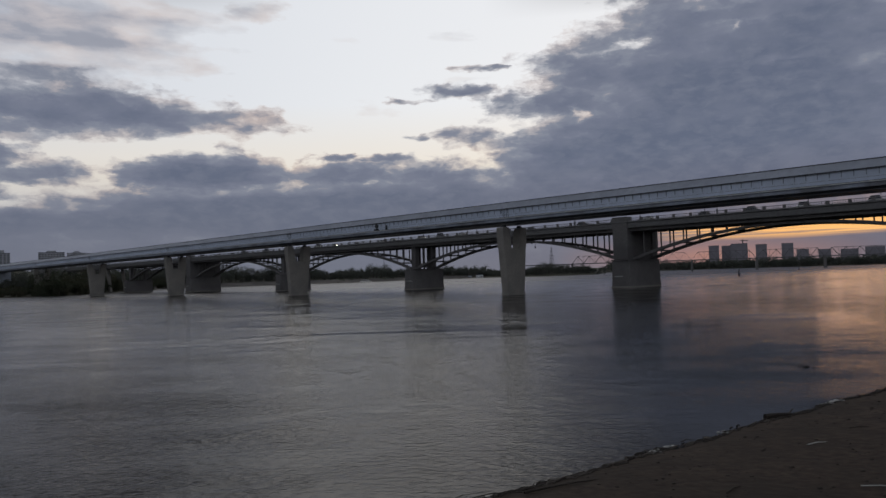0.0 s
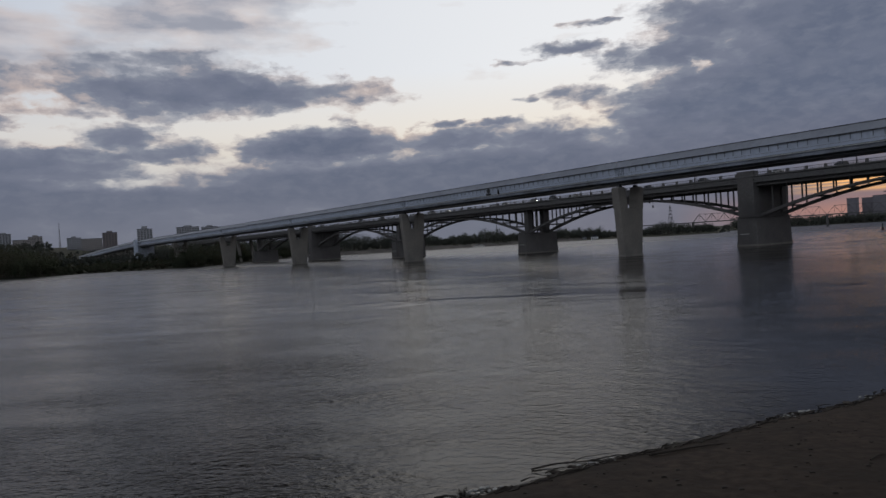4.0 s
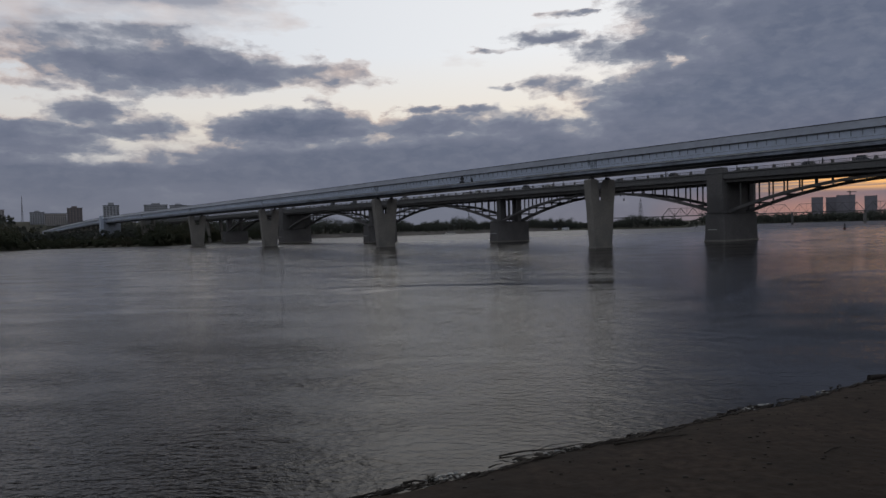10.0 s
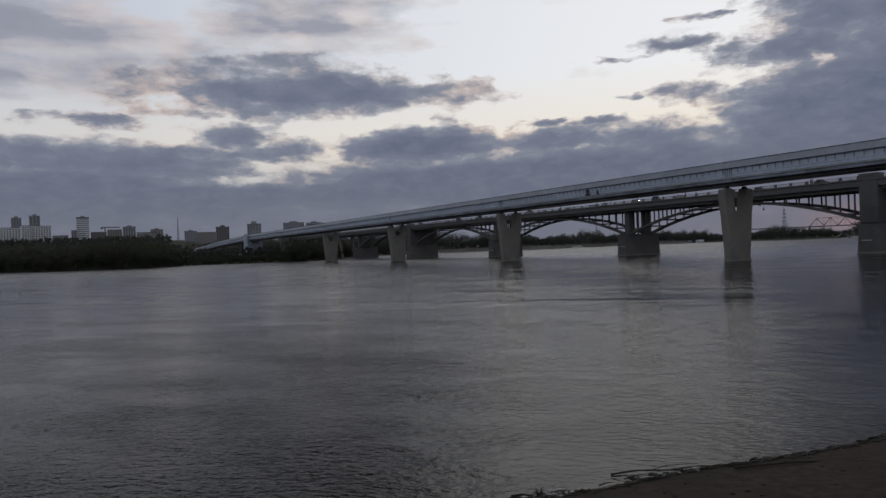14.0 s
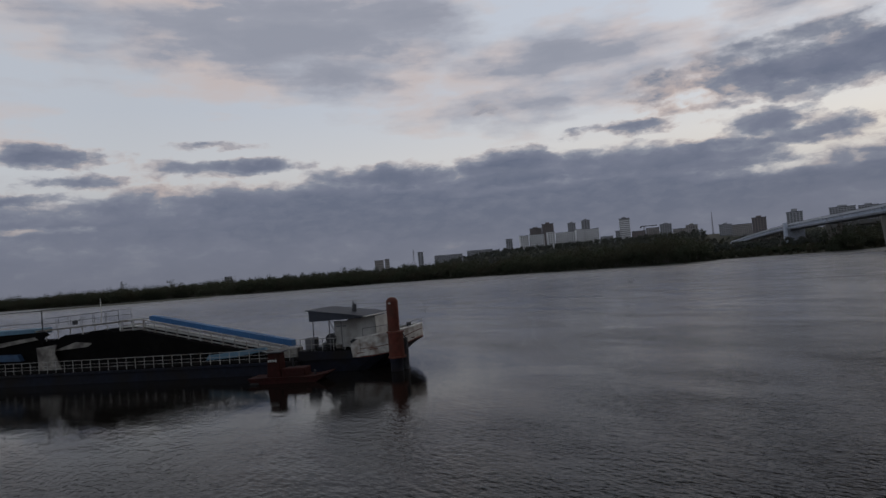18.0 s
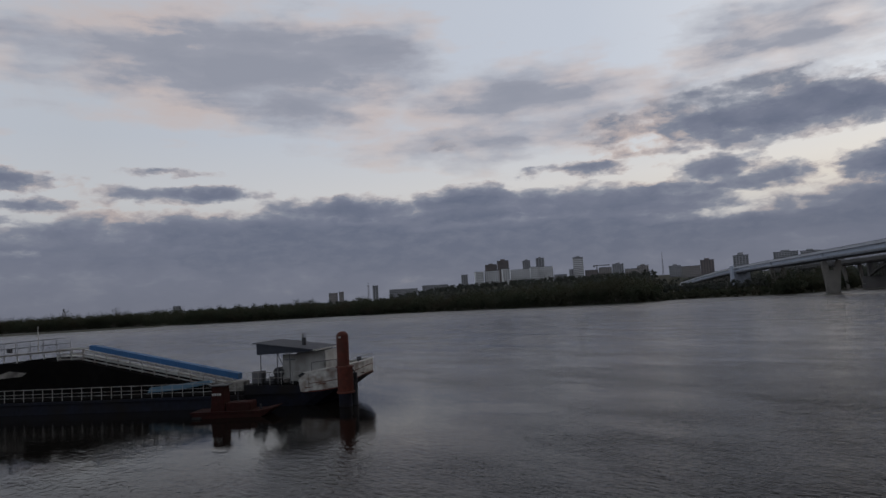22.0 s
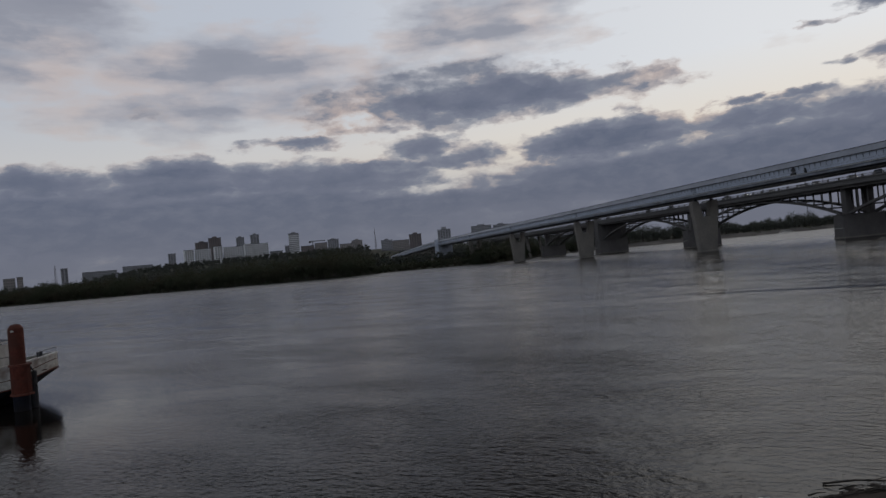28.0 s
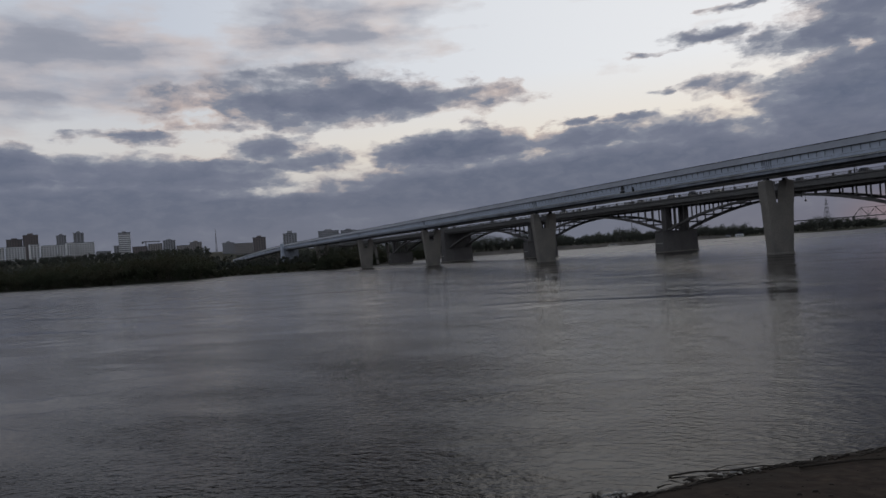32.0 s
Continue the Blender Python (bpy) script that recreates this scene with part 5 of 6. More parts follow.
# ---- the moored landing barge ----
BARGE = pose(-59.1, 14.5, 0, 0, 0, 45.8) @ Matrix.Scale(1.035, 4)  # x towards its bow, y away from the near bank
barge = thing("landing_barge", "moored dark blue barge with white railings, gangway and cabin", "barge", BARGE)


def tube(name, points, r, material, parent, sides=6, label=""):
    bm = bmesh.new()
    for p, q in zip(points, points[1:]):
        rod(bm, p, q, r, sides)
    return part(name, bm, material, parent, label)


hull = part("hull", prism([(-46, -1), (-46, 1.05), (4.6, 1.0), (4.6, -1)], 0.0, 8.0), HULL_BLUE, barge, "dark blue painted steel hull")
part("rubbing_strake", block(-46, 4.6, -0.12, 0.0, 0.78, 0.98, 0.03), HULL_BLUE, hull)
part("deck", block(-46, 4.6, 0.1, 7.9, 1.03, 1.10), FLAT_BLACK, hull)
# raked bow with white bulwarks, rounded in plan
PLAN = [(9.5, 0.0), (11.0, 0.02), (12.2, 0.25), (13.1, 1.2), (13.7, 2.6), (13.9, 3.9), (13.7, 5.2), (13.1, 6.6), (12.2, 7.55), (11.0, 7.78), (9.5, 7.8)]
foot = lambda x: 1.05 + 0.05 * (x - 9.5) + 0.8 * max(0.0, (x - 12.0) / 1.9)
head = lambda x: 2.5 + 0.125 * (x - 9.5)


def strip(plan, low, high, inner, bm=None):
    """An upright plate that follows an outline in plan."""
    bm = bm or bmesh.new()
    rows = []
    for x, y in plan:
        ix, iy = 9.0 + (x - 9.0) * (1 - inner), 3.9 + (y - 3.9) * (1 - inner)
        rows.append([bm.verts.new(p) for p in ((x, y, low(x)), (x, y, high(x)), (ix, iy, high(x)), (ix, iy, low(x)))])
    for p, q in zip(rows, rows[1:]):
        for k in range(4):
            bm.faces.new((p[k], q[k], q[(k + 1) % 4], p[(k + 1) % 4]))
    bm.faces.new(rows[0][::-1])
    bm.faces.new(rows[-1])
    return bm


bulwark = part("bulwark", strip(PLAN, foot, head, 0.025), BULWARK_WHITE, barge, "rust-streaked white steel bulwark")
part("gunwale", strip([(x + 0.04, y) for x, y in PLAN], lambda x: head(x), lambda x: head(x) + 0.08, 0.06), WHITE_PAINT, bulwark)
part("rust_seam", strip([(9.0 + (x - 9.0) * 1.006, 3.9 + (y - 3.9) * 1.006) for x, y in PLAN], lambda x: foot(x) + 0.62, lambda x: foot(x) + 0.67, 0.02), RUST_RED, bulwark)
part("lower_seam", strip([(9.0 + (x - 9.0) * 1.006, 3.9 + (y - 3.9) * 1.006) for x, y in PLAN], lambda x: foot(x) - 0.02, lambda x: foot(x) + 0.07, 0.02), RUST_RED, bulwark)
part("bent_plate", prism([(9.5, 2.5), (9.15, 1.95), (9.3, 1.1), (9.95, 1.1), (9.95, 2.5)], -0.05, 0.03), BULWARK_WHITE, bulwark, "bent white end plate")
part("torn_edge", prism([(9.12, 2.34), (9.45, 2.56), (9.75, 2.50), (9.3, 2.2)], -0.09, -0.04), DARK_STEEL, bulwark)
for x, y, low in ((10.0, -0.06, 1.35), (11.1, -0.05, 1.6), (12.9, 0.9, 1.7), (13.55, 2.25, 2.1)):
    part("dent", prism([(x - 0.35, low), (x + 0.3, low + 0.06), (x + 0.34, low + 0.11), (x - 0.33, low + 0.07)], y - 0.04, y), RUST_RED, bulwark)
bm = bmesh.new()
outline = [(4.6, 0.1)] + [(x, 3.9 + (y - 3.9) * 0.98) for x, y in PLAN] + [(4.6, 7.7)]
upper = [bm.verts.new((x, y, 1.75 if x < 5 else foot(x) + 0.02)) for x, y in outline]
lower = [bm.verts.new((4.6 + (x - 4.6) * 0.52, 3.9 + (y - 3.9) * 0.9, -1.0)) for x, y in outline]
for k in range(len(outline)):
    j = (k + 1) % len(outline)
    bm.faces.new((upper[k], upper[j], lower[j], lower[k]))
bm.faces.new(upper)
bm.faces.new(lower[::-1])
part("bow_hull", bm, HULL_BLUE, barge)
part("side_sheer", prism([(4.6, 1.0), (4.6, 1.78), (9.6, 1.6), (9.6, 1.0)], 0.0, 0.1), HULL_BLUE, barge)
part("bow_deck", prism([(4.6, 1.70), (12.6, 1.70), (12.6, 1.6), (4.6, 1.6)], 0.3, 7.5), FLAT_BLACK, barge)
tube("bow_rail", [(13.4, 1.9, 3.0), (13.5, 2.0, 3.45), (13.8, 3.9, 3.5), (13.5, 5.8, 3.45), (13.4, 5.9, 3.0)], 0.025, RAIL_STEEL, barge)
tube("bow_rail", [(10.2, 0.1, 2.6), (10.2, 0.1, 3.3), (12.2, 0.3, 3.45), (12.2, 0.3, 2.8)], 0.025, RAIL_STEEL, barge)
for x, y in ((12.4, 2.2), (12.4, 5.6)):
    part("bollard", rod(bmesh.new(), (x, y, 1.7), (x, y, 3.2), 0.2, 10), DARK_STEEL, barge)

# side railings: posts and four bars on the near side, two on the far side
for y, bars in ((0.08, (0.35, 0.62, 1.0)), (7.9, (0.5, 1.0))):
    for b in bars:
        tube("rail_bar", [(-34, y, 1.07 + b), (4.4, y, 1.02 + b)], 0.026 if b == 1.0 else 0.018, RAIL_WHITE, barge)
    first = None
    for k in range(43):
        x = -34 + 0.9 * k
        if first is None:
            first = part("rail_post", rod(bmesh.new(), (0, y, 1.05), (0, y, 2.07), 0.024, 6), RAIL_WHITE, barge)
            first.location.x = x
        else:
            again(first, x)
for b in (0.5, 0.95):
    tube("bow_side_rail", [(4.7, 0.15, 1.75 + b), (9.6, 0.15, 1.7 + b)], 0.024, RAIL_WHITE, barge)
for k in range(6):
    tube("bow_side_post", [(4.8 + 0.95 * k, 0.15, 1.7), (4.8 + 0.95 * k, 0.15, 2.72)], 0.024, RAIL_WHITE, barge)

# cabin under a sloping roof, open on the side of the gangway
part("cabin_wall", prism([(8.35, 1.7), (8.35, 4.15), (10.7, 4.0), (10.7, 1.8)], 1.9, 2.0), GRIMY_WHITE, barge, "grimy white cabin wall")
part("cabin_wall", prism([(8.35, 1.7), (8.35, 4.15), (10.7, 4.0), (10.7, 1.8)], 5.6, 5.7), GRIMY_WHITE, barge)
part("cabin_wall", prism([(1.9, 1.8), (1.9, 4.1), (5.7, 4.1), (5.7, 1.8)], 10.6, 10.7, axis="x"), GRIMY_WHITE, barge)
part("cabin_wall", prism([(1.9, 1.7), (1.9, 4.2), (5.7, 4.2), (5.7, 1.7)], 8.3, 8.4, axis="x"), GRIMY_WHITE, barge)
part("cabin_door", prism([(7.1, 1.75), (7.1, 3.9), (8.3, 3.9), (8.3, 1.75)], 1.9, 1.96), GRIMY_WHITE, barge, "white boarded screen with a faded notice")
for k in range(5):
    part("notice_bar", block(7.3 + 0.18 * k, 7.42 + 0.18 * k, 1.86, 1.89, 3.42, 3.52), SHADE_STEEL, barge)
roof = part("roof", prism([(5.3, 4.93), (10.5, 4.18), (10.5, 4.27), (5.3, 5.02)], 0.3, 6.2), ROOF_FELT, barge, "flat dark felt roof that slopes to the bow")
part("fascia", prism([(5.6, 4.05), (5.6, 4.88), (10.2, 4.2), (9.9, 4.12)], 0.42, 0.5), ROOF_FELT, roof)
part("fascia", prism([(0.42, 4.1), (0.42, 4.86), (6.1, 4.86), (6.1, 4.1)], 5.56, 5.64, axis="x"), ROOF_FELT, roof)
part("edge_trim", prism([(10.3, 4.2), (10.54, 4.17), (10.54, 4.26), (10.3, 4.29)], 0.26, 6.24), WHITE_PAINT, roof)
for x, y in ((5.8, 0.6), (7.2, 0.6), (5.8, 5.9), (7.2, 5.9), (8.2, 0.7)):
    tube("roof_post", [(x, y, 1.7), (x, y, 4.6)], 0.045, RAIL_STEEL, barge)
tube("roof_brace", [(6.0, 3.0, 4.4), (6.9, 3.0, 2.4)], 0.035, RAIL_STEEL, barge)
flue = part("chimney", rod(bmesh.new(), (8.55, 3.0, 4.35), (8.55, 3.0, 5.15), 0.19, 10), DARK_STEEL, barge)
for k in range(3):
    a = 2.1 * k
    tube("flue_prong", [(8.55 + 0.15 * math.cos(a), 3 + 0.15 * math.sin(a), 5.1), (8.55 + 0.15 * math.cos(a), 3 + 0.15 * math.sin(a), 5.5)], 0.025, DARK_STEEL, flue)
part("winch", block(6.0, 7.6, 2.6, 4.2, 1.75, 2.6, 0.08), DARK_STEEL, barge)
part("winch_drum", rod(bmesh.new(), (6.8, 1.6, 2.5), (6.8, 4.6, 2.5), 0.42, 12), DARK_STEEL, barge)
part("crate", block(4.8, 5.6, 1.0, 2.0, 1.75, 2.7, 0.05), RAIL_STEEL, barge)

# gangway: a long sloping trough of white framing under a blue cover
slope = lambda x: min(5.12, 4.96 - (x + 11.5) * 0.2215)
for y in (3.3, 4.9):
    for off in (0.0, -0.42, -0.85):
        tube("gangway_chord", [(-14.4, y, slope(-14.4) + off), (-12.2, y, slope(-12.2) + off), (2.0, y, slope(2.0) + off)], 0.06, RAIL_WHITE, barge)
    for k in range(15):
        x = -14.2 + 1.13 * k
        tube("gangway_post", [(x, y, slope(x)), (x, y, slope(x) - 1.0)], 0.055, RAIL_WHITE, barge)
part("gangway_floor", prism([(-14.4, slope(-14.4) - 0.55), (-12.2, slope(-12.2) - 0.55), (2.0, slope(2.0) - 0.55), (2.0, slope(2.0) - 0.63), (-12.2, slope(-12.2) - 0.63), (-14.4, slope(-14.4) - 0.63)], 3.35, 4.85), MARK_PAINT, barge)
cover = part("gangway_cover", prism([(-11.6, slope(-11.6) + 0.02), (2.3, slope(2.3) - 0.02), (2.3, slope(2.3) + 0.48), (-11.2, slope(-11.2) + 0.44), (-11.6, slope(-11.6) + 0.40)], 3.7, 4.5), TARP_BLUE, barge, "bright blue sheet cover along the gangway")
for k in range(9):
    x = -11 + 1.55 * k
    part("cover_rib", block(x - 0.03, x + 0.03, 3.66, 3.7, slope(x) + 0.0, slope(x) + 0.46), TARP_BLUE, cover)
# upper walkway towards the shore, on trestles
part("walkway", prism([(-46, 4.31), (-46, 4.45), (-23, 4.75), (-14.4, 5.1), (-14.4, 4.96), (-23, 4.61)], 3.2, 5.0), DIRTY_BOARD, barge, "weathered board walkway on trestles")
for b in (0.55, 1.05):
    tube("walkway_rail", [(-23, 3.2, 4.75 + b), (-14.4, 3.2, 5.1 + b)], 0.022, RAIL_STEEL, barge)
    tube("walkway_rail", [(-23, 5.0, 4.75 + b), (-14.4, 5.0, 5.1 + b)], 0.022, RAIL_STEEL, barge)
for k in range(7):
    x = -22.6 + 1.35 * k
    for y in (3.2, 5.0):
        tube("walkway_post", [(x, y, 4.7), (x, y, 5.78 + 0.04 * k)], 0.02, RAIL_STEEL, barge)
    tube("trestle_leg", [(x, 3.4, 1.1), (x, 3.4, 4.75)], 0.06, WHITE_PAINT, barge)
tube("guard_rail", [(-46, 3.3, 6.45), (-22.9, 3.3, 6.58)], 0.035, DARK_STEEL, barge)
tube("guard_rail", [(-46, 3.3, 5.35), (-22.9, 3.3, 5.45)], 0.03, RAIL_STEEL, barge)
for x in (-44, -38.5, -33.2, -28.1, -22.9):
    tube("guard_post", [(x, 3.3, 4.4), (x, 3.3, 6.6)], 0.055, DARK_STEEL, barge)
tube("mast", [(-17.1, 4.2, 4.9), (-17.1, 4.2, 7.3)], 0.035, WHITE_PAINT, barge)
part("lamp_box", block(-20.1, -19.7, 3.9, 4.2, 5.05, 5.45, 0.03), DARK_STEEL, barge)
part("blue_locker", block(-30.5, -23.6, 3.1, 5.3, 4.42, 4.92, 0.05), PALE_BLUE, barge, "faded blue sheeting over the walkway rail")
part("pale_screen", prism([(-22.3, 1.1), (-22.5, 3.2), (-20.3, 3.4), (-20.5, 2.6), (-19.9, 1.1)], 2.0, 2.12), DIRTY_BOARD, barge, "dirty pale plywood screen")
# black sheets fill the space below the walkway down to the deck
part("dark_screen", prism([(-46, 1.1), (-46, 4.2), (-24, 4.3), (-21.8, 4.4), (-22.4, 1.1)], 2.3, 2.42), FLAT_BLACK, barge)
part("slanted_board", prism([(-29, 3.15), (-29, 3.6), (-22.8, 4.2), (-22.4, 3.95)], 2.1, 2.2), DIRTY_BOARD, barge, "weathered pale board")
part("blue_bundle", prism([(-29, 2.2), (-28.5, 2.75), (-24.4, 2.7), (-24.0, 2.1)], 1.7, 2.2), DULL_BLUE, barge)
part("dark_awning", prism([(-46, 4.2), (-46, 3.6), (-23.8, 3.5), (-21.6, 4.3), (-22.0, 4.6)], 2.6, 2.75), FLAT_BLACK, barge)
# black block whose top edge follows the walkway and gangway
part("cargo_cover", prism([(-33.5, 1.1), (-32, 3.7), (-22.4, 3.72), (-20.6, 3.85), (-19.8, 4.2), (-17.6, 4.12), (-16.9, 4.4), (-15.4, 4.42), (-14.4, slope(-14.4) - 0.95), (-12.2, slope(-12.2) - 0.95), (-6, slope(-6) - 1.0), (0.9, 1.3), (1.2, 1.1)], 2.6, 6.4), FLAT_BLACK, barge, "black cover over the cargo hold, up to the gangway")
part("torn_flap", prism([(-21.3, 2.75), (-18.6, 3.5), (-16.9, 3.3), (-17.4, 3.0), (-20.0, 2.85)], 2.5, 2.56), DIRTY_BOARD, barge)
part("folded_tarpaulin", prism([(-4.3, 1.35), (-4.1, 1.75), (1.2, 2.15), (1.3, 1.9), (-1.5, 1.5)], 0.9, 1.3), PALE_BLUE, barge, "pale blue tarpaulin on the side deck")
part("deck_chest", block(1.9, 3.7, 1.9, 3.0, 1.1, 1.9, 0.06), DIRTY_BOARD, barge)

# ---- the mooring pile in front of the bow ----
pile = thing("mooring_pile", "tall rusty orange-red steel mooring pile with a sleeve", "mooring pile", BARGE @ pose(13.1, -0.85, 0))
bm = bmesh.new()
rings = [(1.02, 0.46), (5.25, 0.46), (5.36, 0.44), (5.58, 0.27), (5.62, 0.0)]
for (za, ra), (zb, rb) in zip(rings, rings[1:]):
    for k in range(18):
        a0, a1 = 2 * math.pi * k / 18, 2 * math.pi * (k + 1) / 18
        quad = [(ra * math.cos(a0), ra * math.sin(a0), za), (ra * math.cos(a1), ra * math.sin(a1), za), (rb * math.cos(a1), rb * math.sin(a1), zb), (rb * math.cos(a0), rb * math.sin(a0), zb)]
        bm.faces.new([bm.verts.new(q) for q in (quad if rb else quad[:3])])
bmesh.ops.remove_doubles(bm, verts=bm.verts, dist=0.001)
part("shaft", bm, ORANGE_RED, pile, smooth=True)
sleeve = part("sleeve", rod(bmesh.new(), (0.1, 0, 1.05), (0.1, 0, 2.95), 0.6, 18), ORANGE_RED, pile, "wider rust-red sliding sleeve")
part("collar", rod(bmesh.new(), (0.1, 0, 2.9), (0.1, 0, 3.02), 0.68, 18), RUST_RED, sleeve)
part("collar", rod(bmesh.new(), (0.1, 0, 1.0), (0.1, 0, 1.12), 0.7, 18), RUST_RED, sleeve)
part("strut", block(-0.2, 0.2, 0.4, 1.2, 2.0, 2.3), DARK_STEEL, pile)
part("rear_post", rod(bmesh.new(), (0.55, 0.8, -2), (0.55, 0.8, 2.4), 0.24, 10), DARK_STEEL, pile)
# shadow under the sleeve is put into the foot's near-black colour
part("foot", rod(bmesh.new(), (0.05, 0, -2), (0.05, 0, 1.1), 0.5, 16), HULL_BLUE, pile, "steel foot with the sleeve's shadow in its dark colour")
part("cap_plate", block(-0.16, 0.04, -0.46, -0.40, 5.12, 5.24, 0.01), MARK_PAINT, pile, "small pale plate")
tube("mooring_chain", [(0.6, 0, 2.9), (0.95, 0.1, 2.3), (0.75, 0.2, 1.8), (0.9, 0.4, 1.4)], 0.05, DARK_STEEL, pile)

# ---- the small red work boat alongside ----
tug = thing("work_boat", "small dark red work boat tied alongside the barge", "boat", BARGE @ pose(5.7, -3.9, 0, 0, 0, 4) @ Matrix.Scale(0.9, 4))
part("hull", prism([(-3.0, 0.05), (-3.2, 0.42), (-2.2, 0.36), (2.4, 0.36), (3.6, 0.62), (2.6, 0.0), (2.2, -0.4), (-2.6, -0.4)], -1.1, 1.1), WORK_RED, tug)
part("gunwale", prism([(-3.25, 0.42), (2.4, 0.38), (3.6, 0.62), (3.6, 0.7), (2.4, 0.48), (-3.25, 0.52)], -1.16, 1.16), WORK_RED, tug)
wheelhouse = part("wheelhouse", block(-1.75, -0.55, -0.7, 0.7, 0.36, 2.45, 0.06, (-1.6, -0.65, -0.62, 0.62)), WORK_RED, tug)
part("wheelhouse_roof", block(-1.75, -0.4, -0.75, 0.75, 2.45, 2.55, 0.03), DARK_STEEL, wheelhouse)
for k in range(4):
    part("number_bar", block(-1.55 + 0.2 * k, -1.42 + 0.2 * k, -0.72, -0.69, 1.75, 1.92), MARK_PAINT, wheelhouse)
part("engine_housing", block(-0.4, 1.6, -0.75, 0.75, 0.36, 1.15, 0.06), WORK_RED, tug)
tube("exhaust", [(0.2, 0.3, 1.1), (0.2, 0.3, 1.9)], 0.07, DARK_STEEL, tug)
part("bollard", rod(bmesh.new(), (2.2, 0, 0.4), (2.2, 0, 0.85), 0.1, 8), DARK_STEEL, tug)
part("fender", rod(bmesh.new(), (-3.0, -1.2, 0.05), (-2.3, -1.2, 0.05), 0.12, 8), RUBBER, tug)

tube("mooring_line", [(12.9, 0.6, 2.6), (13.0, 0.0, 2.3), (13.1, -0.4, 2.6)], 0.04, DARK_STEEL, barge)
g2 = random.Random(5)
for k in range(16):  # ropes, boards and scrap about the winch
    x, y = g2.uniform(4.9, 8.0), g2.uniform(0.5, 4.5)
    tall = g2.uniform(0.15, 0.8)
    part("scrap_piece", block(x - 0.2, x + 0.25, y - 0.15, y + 0.2, 1.72, 1.72 + tall, 0.03), DARK_STEEL if k % 3 else DIRTY_BOARD, barge)

# ---- the near beach: driftwood, foam line and litter ----
g = random.Random(11)


def stick(points, r, name="branch", parent=None):
    bm = bmesh.new()
    n = len(points) - 1
    for k, (p, q) in enumerate(zip(points, points[1:])):
        rod(bm, p, q, r * (1 - 0.6 * k / n), 6, r * (1 - 0.6 * (k + 1) / n))
    return part(name, bm, DRIFTWOOD, parent)


log = thing("driftwood_log", "dark waterlogged log lying at the water's edge", "log", pose(16.2, 34.4, 0, 0, 0, 10))
stick([(-0.75, 0, 0.05), (-0.2, 0.03, 0.08), (0.4, -0.02, 0.1), (0.85, 0.02, 0.06)], 0.15, "trunk", log)
stick([(0.5, 0, 0.1), (0.9, 0.3, 0.2), (1.1, 0.45, 0.25)], 0.04, "branch", log)
snag = thing("snag", "dark branching snag sticking out of the shallows", "driftwood", pose(25.9, 50.7, -0.05, 0, 0, -25) @ Matrix.Scale(0.55, 4))
stick([(-0.3, 0, -0.1), (0.1, 0, 0.18), (0.5, 0.1, 0.1), (0.75, 0.1, -0.05)], 0.13, "trunk", snag)
for pts in ([(0.0, 0, 0.1), (-0.35, 0, 0.35), (-0.5, 0, 0.55)], [(-0.3, 0, 0.0), (-0.75, 0.1, 0.2), (-0.95, 0.1, 0.15)], [(0.8, 0.1, -0.1), (1.0, 0.1, 0.25), (1.15, 0.1, 0.4)], [(0.2, 0, 0.1), (0.3, 0, 0.45)]):
    stick(pts, 0.07, "branch", snag)


def shore_point(s, d):
    """A place by metres along the waterline and metres towards the river."""
    return 0.806 * s - 0.592 * d, 22.35 + 0.592 * s + 0.806 * d


for k in range(46):
    s = -6 + 0.85 * k + g.uniform(-0.3, 0.3)
    x, y = shore_point(s, g.uniform(-0.35, 0.25))
    z = max(0.02, float(ground_height(x, y)))
    long = g.uniform(0.25, 0.9)
    ob = thing("driftwood_stick", "dark stick washed up along the waterline", "stick", pose(x, y, z, 0, 0, 36 + g.uniform(-25, 25)), group="sticks along the waterline")
    stick([(-long / 2, 0, 0.03), (0, g.uniform(-0.06, 0.06), 0.06), (long / 2, 0, 0.03)], g.uniform(0.02, 0.05), "wood", ob)
bm = bmesh.new()
for k in range(620):
    s = -6 + 40 * g.random()
    clump = math.sin(s * 1.3) + math.sin(0.47 * s + 2)
    if clump < 1.05:
        continue
    x, y = shore_point(s, g.uniform(-0.15, 0.28))
    r = g.uniform(0.012, 0.045) * min(1.5, 0.4 + clump)
    box(bm, x - 1.6 * r, x + 1.6 * r, y - r, y + r, 0.0, 0.03 + 0.3 * r, 0.0, (x - r, x + r, y - 0.6 * r, y + 0.6 * r))
tagged(part("foam_line", bm, FOAM), "thin grey foam and flotsam along the waterline", "foam", kind="stuff")
bm = bmesh.new()
for k in range(900):  # a dark line of wet bark and twigs
    s = g.uniform(-8, 36)
    x, y = shore_point(s, -0.12 + 0.14 * math.sin(0.8 * s) + g.gauss(0, 0.10))
    z = max(0.0, float(ground_height(x, y)))
    long, a = g.uniform(0.05, 0.3), radians(36 + g.gauss(0, 22))
    dx, dy = long * math.cos(a), long * math.sin(a)
    rod(bm, (x - dx, y - dy, z + 0.01), (x + dx, y + dy, z + g.uniform(0.01, 0.05)), g.uniform(0.008, 0.028), 4)
tagged(part("wrack_line", bm, DRIFTWOOD), "dark wet twigs and bark washed up in a line", "debris", kind="stuff")
bm = bmesh.new()
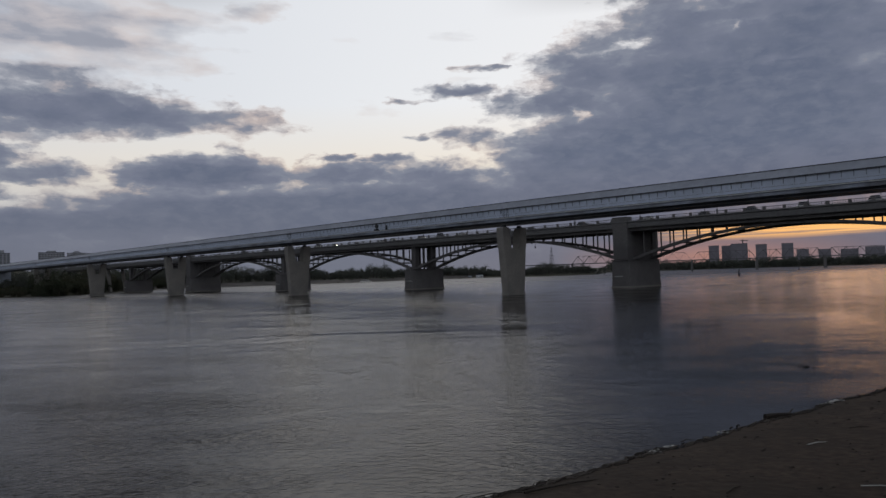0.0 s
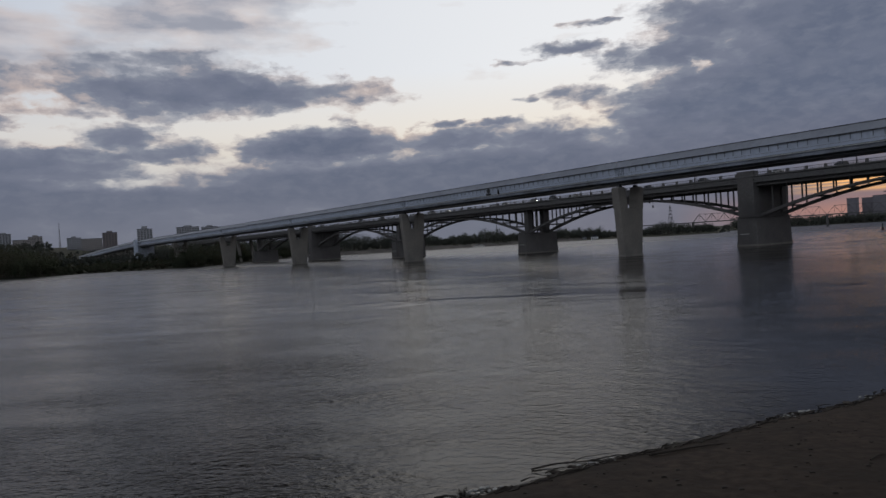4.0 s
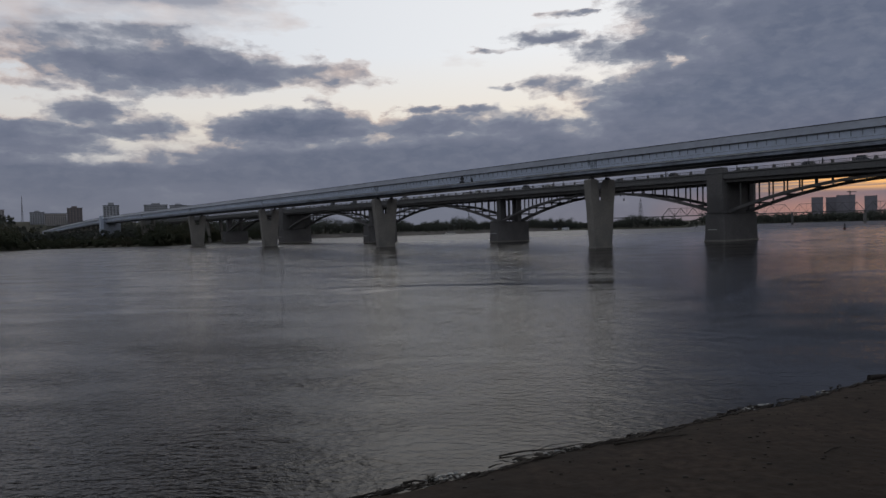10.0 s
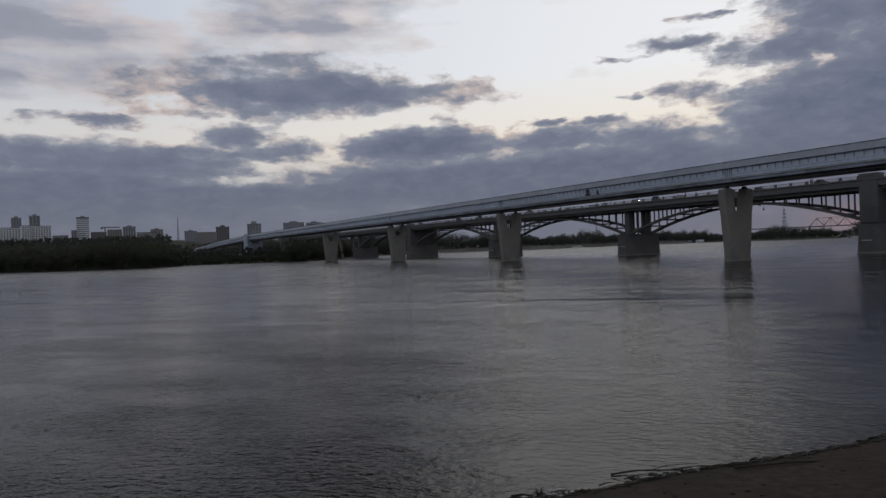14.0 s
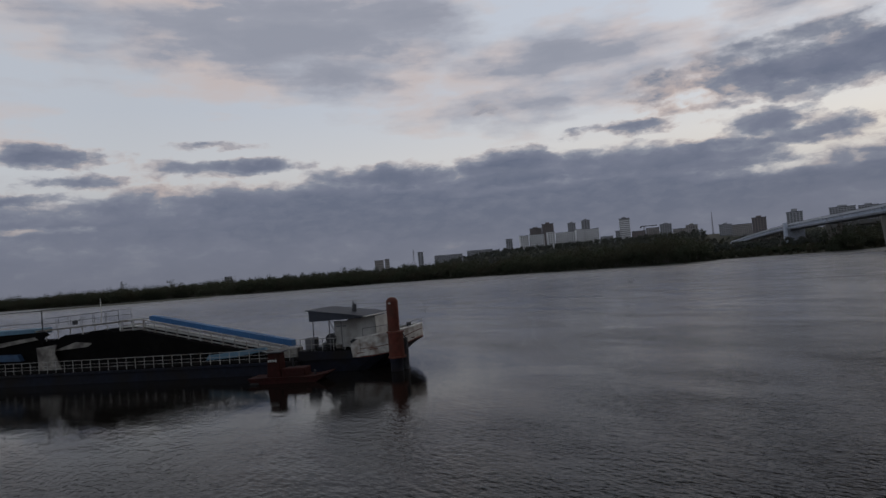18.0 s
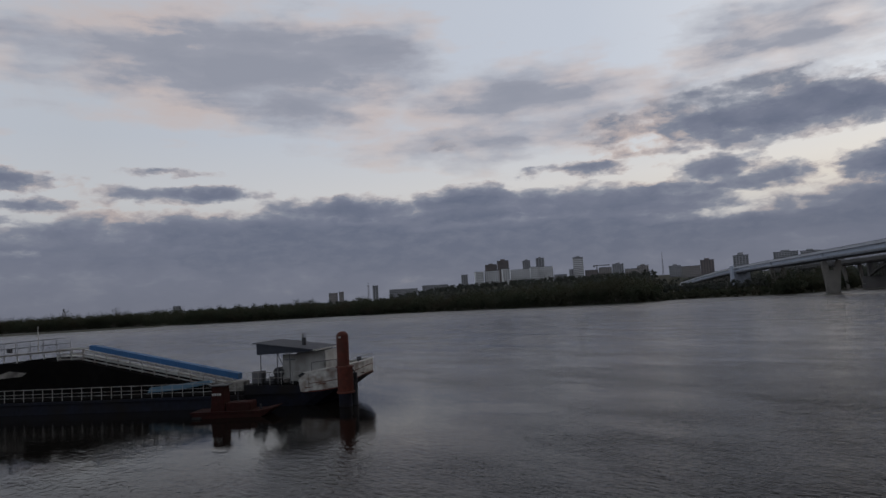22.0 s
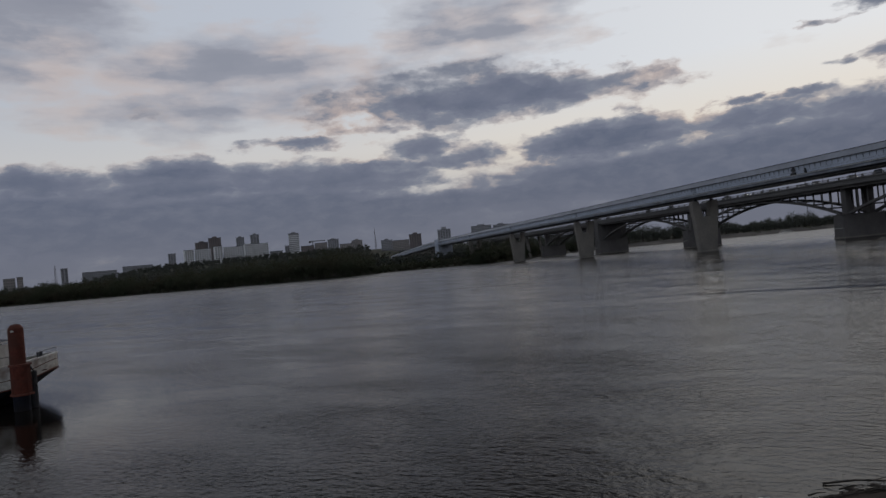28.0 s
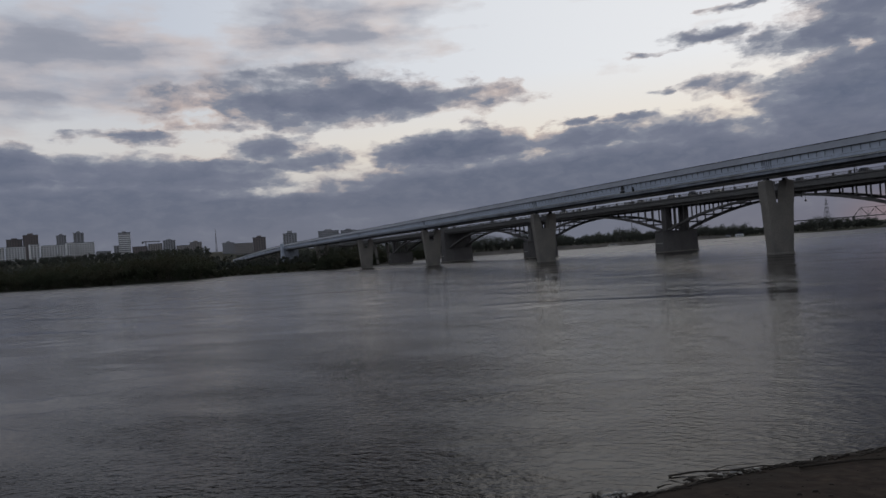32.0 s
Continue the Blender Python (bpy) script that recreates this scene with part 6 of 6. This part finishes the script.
for k in range(1500):
    s, d = g.uniform(-8, 34), -g.uniform(0.3, 12)
    x, y = shore_point(s, d)
    r = 0.014 + 0.055 * g.random() ** 5
    z = float(ground_height(x, y)) - 0.3 * r
    box(bm, x - 1.5 * r, x + 1.5 * r, y - r, y + r, z, z + r, 0.0, (x - 0.8 * r, x + 0.9 * r, y - 0.5 * r, y + 0.6 * r))
tagged(part("beach_litter", bm, DRIFTWOOD), "dark pebbles, bark and litter strewn over the sand", "debris", kind="stuff")
for x, y, turn, paint in ((14.6, 28.0, 20, MARK_PAINT), (13.2, 21.8, -15, MARK_PAINT), (9.0, 22.4, 40, DRIFTWOOD), (17.8, 30.5, 5, DRIFTWOOD)):
    z = float(ground_height(x, y))
    ob = thing("beach_branch", "thin bare branch lying on the sand", "branch", pose(x, y, z, 0, 0, turn), group="branches on the sand")
    bm = bmesh.new()
    rod(bm, (-0.45, 0, 0.02), (0.1, 0.04, 0.05), 0.02, 6, 0.018)
    rod(bm, (0.1, 0.04, 0.05), (0.55, 0, 0.02), 0.018, 6, 0.008)
    part("stem", bm, paint, ob)
# the long branch in the shallows, the log on the sand and the mud lumps beside it
long_branch = thing("long_branch", "long dark forked branch washed up in the shallows", "branch", pose(-1.35, 22.3, 0, 0, 0, 22))
stick([(0, 0, 0.04), (0.9, 0.06, 0.09), (1.9, 0.03, 0.05), (3.0, 0.05, 0.12), (4.1, -0.12, 0.05)], 0.035, "stem", long_branch)
stick([(1.9, 0.03, 0.05), (2.5, -0.25, 0.08), (3.0, -0.5, 0.05)], 0.02, "branch", long_branch)
stick([(1.2, 0.03, 0.05), (2.0, 0.3, 0.12), (3.1, 0.35, 0.1)], 0.018, "branch", long_branch)
sand_log = thing("sand_log", "long thin log half sunk in the wet sand", "log", pose(3.85, 24.0, float(ground_height(3.85, 24.0)), 0, 0, 24))
stick([(-1.5, 0.02, 0.03), (-0.5, 0.0, 0.06), (0.6, 0.05, 0.06), (1.5, 0.0, 0.03)], 0.05, "trunk", sand_log)
for x, y, r in ((3.7, 25.0, 0.16), (4.3, 25.2, 0.22), (4.7, 25.5, 0.18), (0.0, 22.6, 0.15), (-0.6, 22.1, 0.14), (5.6, 26.1, 0.15), (11.2, 30.5, 0.2)):
    lump = thing("mud_lump", "dark lump of wet mud at the waterline", "mud", pose(x, y, 0, 0, 0, 40 * x), group="mud lumps at the waterline")
    bm = bmesh.new()
    bmesh.ops.create_icosphere(bm, subdivisions=2, radius=r)
    for v in bm.verts:
        v.co *= 0.8 + 0.5 * noise.noise(v.co * 7 + Vector((x, y, 0)))
        v.co.z *= 0.5
        v.co.x *= 1.9
    part("lump", bm, DRIFTWOOD, lump, smooth=True)
bush = thing("shore_weed", "dark tuft of dead weed at the waterline", "weed", pose(*shore_point(-4.0, 0.15), 0.0) @ Matrix.Scale(0.6, 4))
bm = bmesh.new()
for k in range(70):
    a, q = g.uniform(0, 6.28), g.uniform(0.1, 0.45)
    rod(bm, (0.1 * math.cos(a), 0.1 * math.sin(a), 0), (q * math.cos(a), q * math.sin(a), g.uniform(0.1, 0.4)), 0.012, 3, 0.004)
part("stalks", bm, DRIFTWOOD, bush)
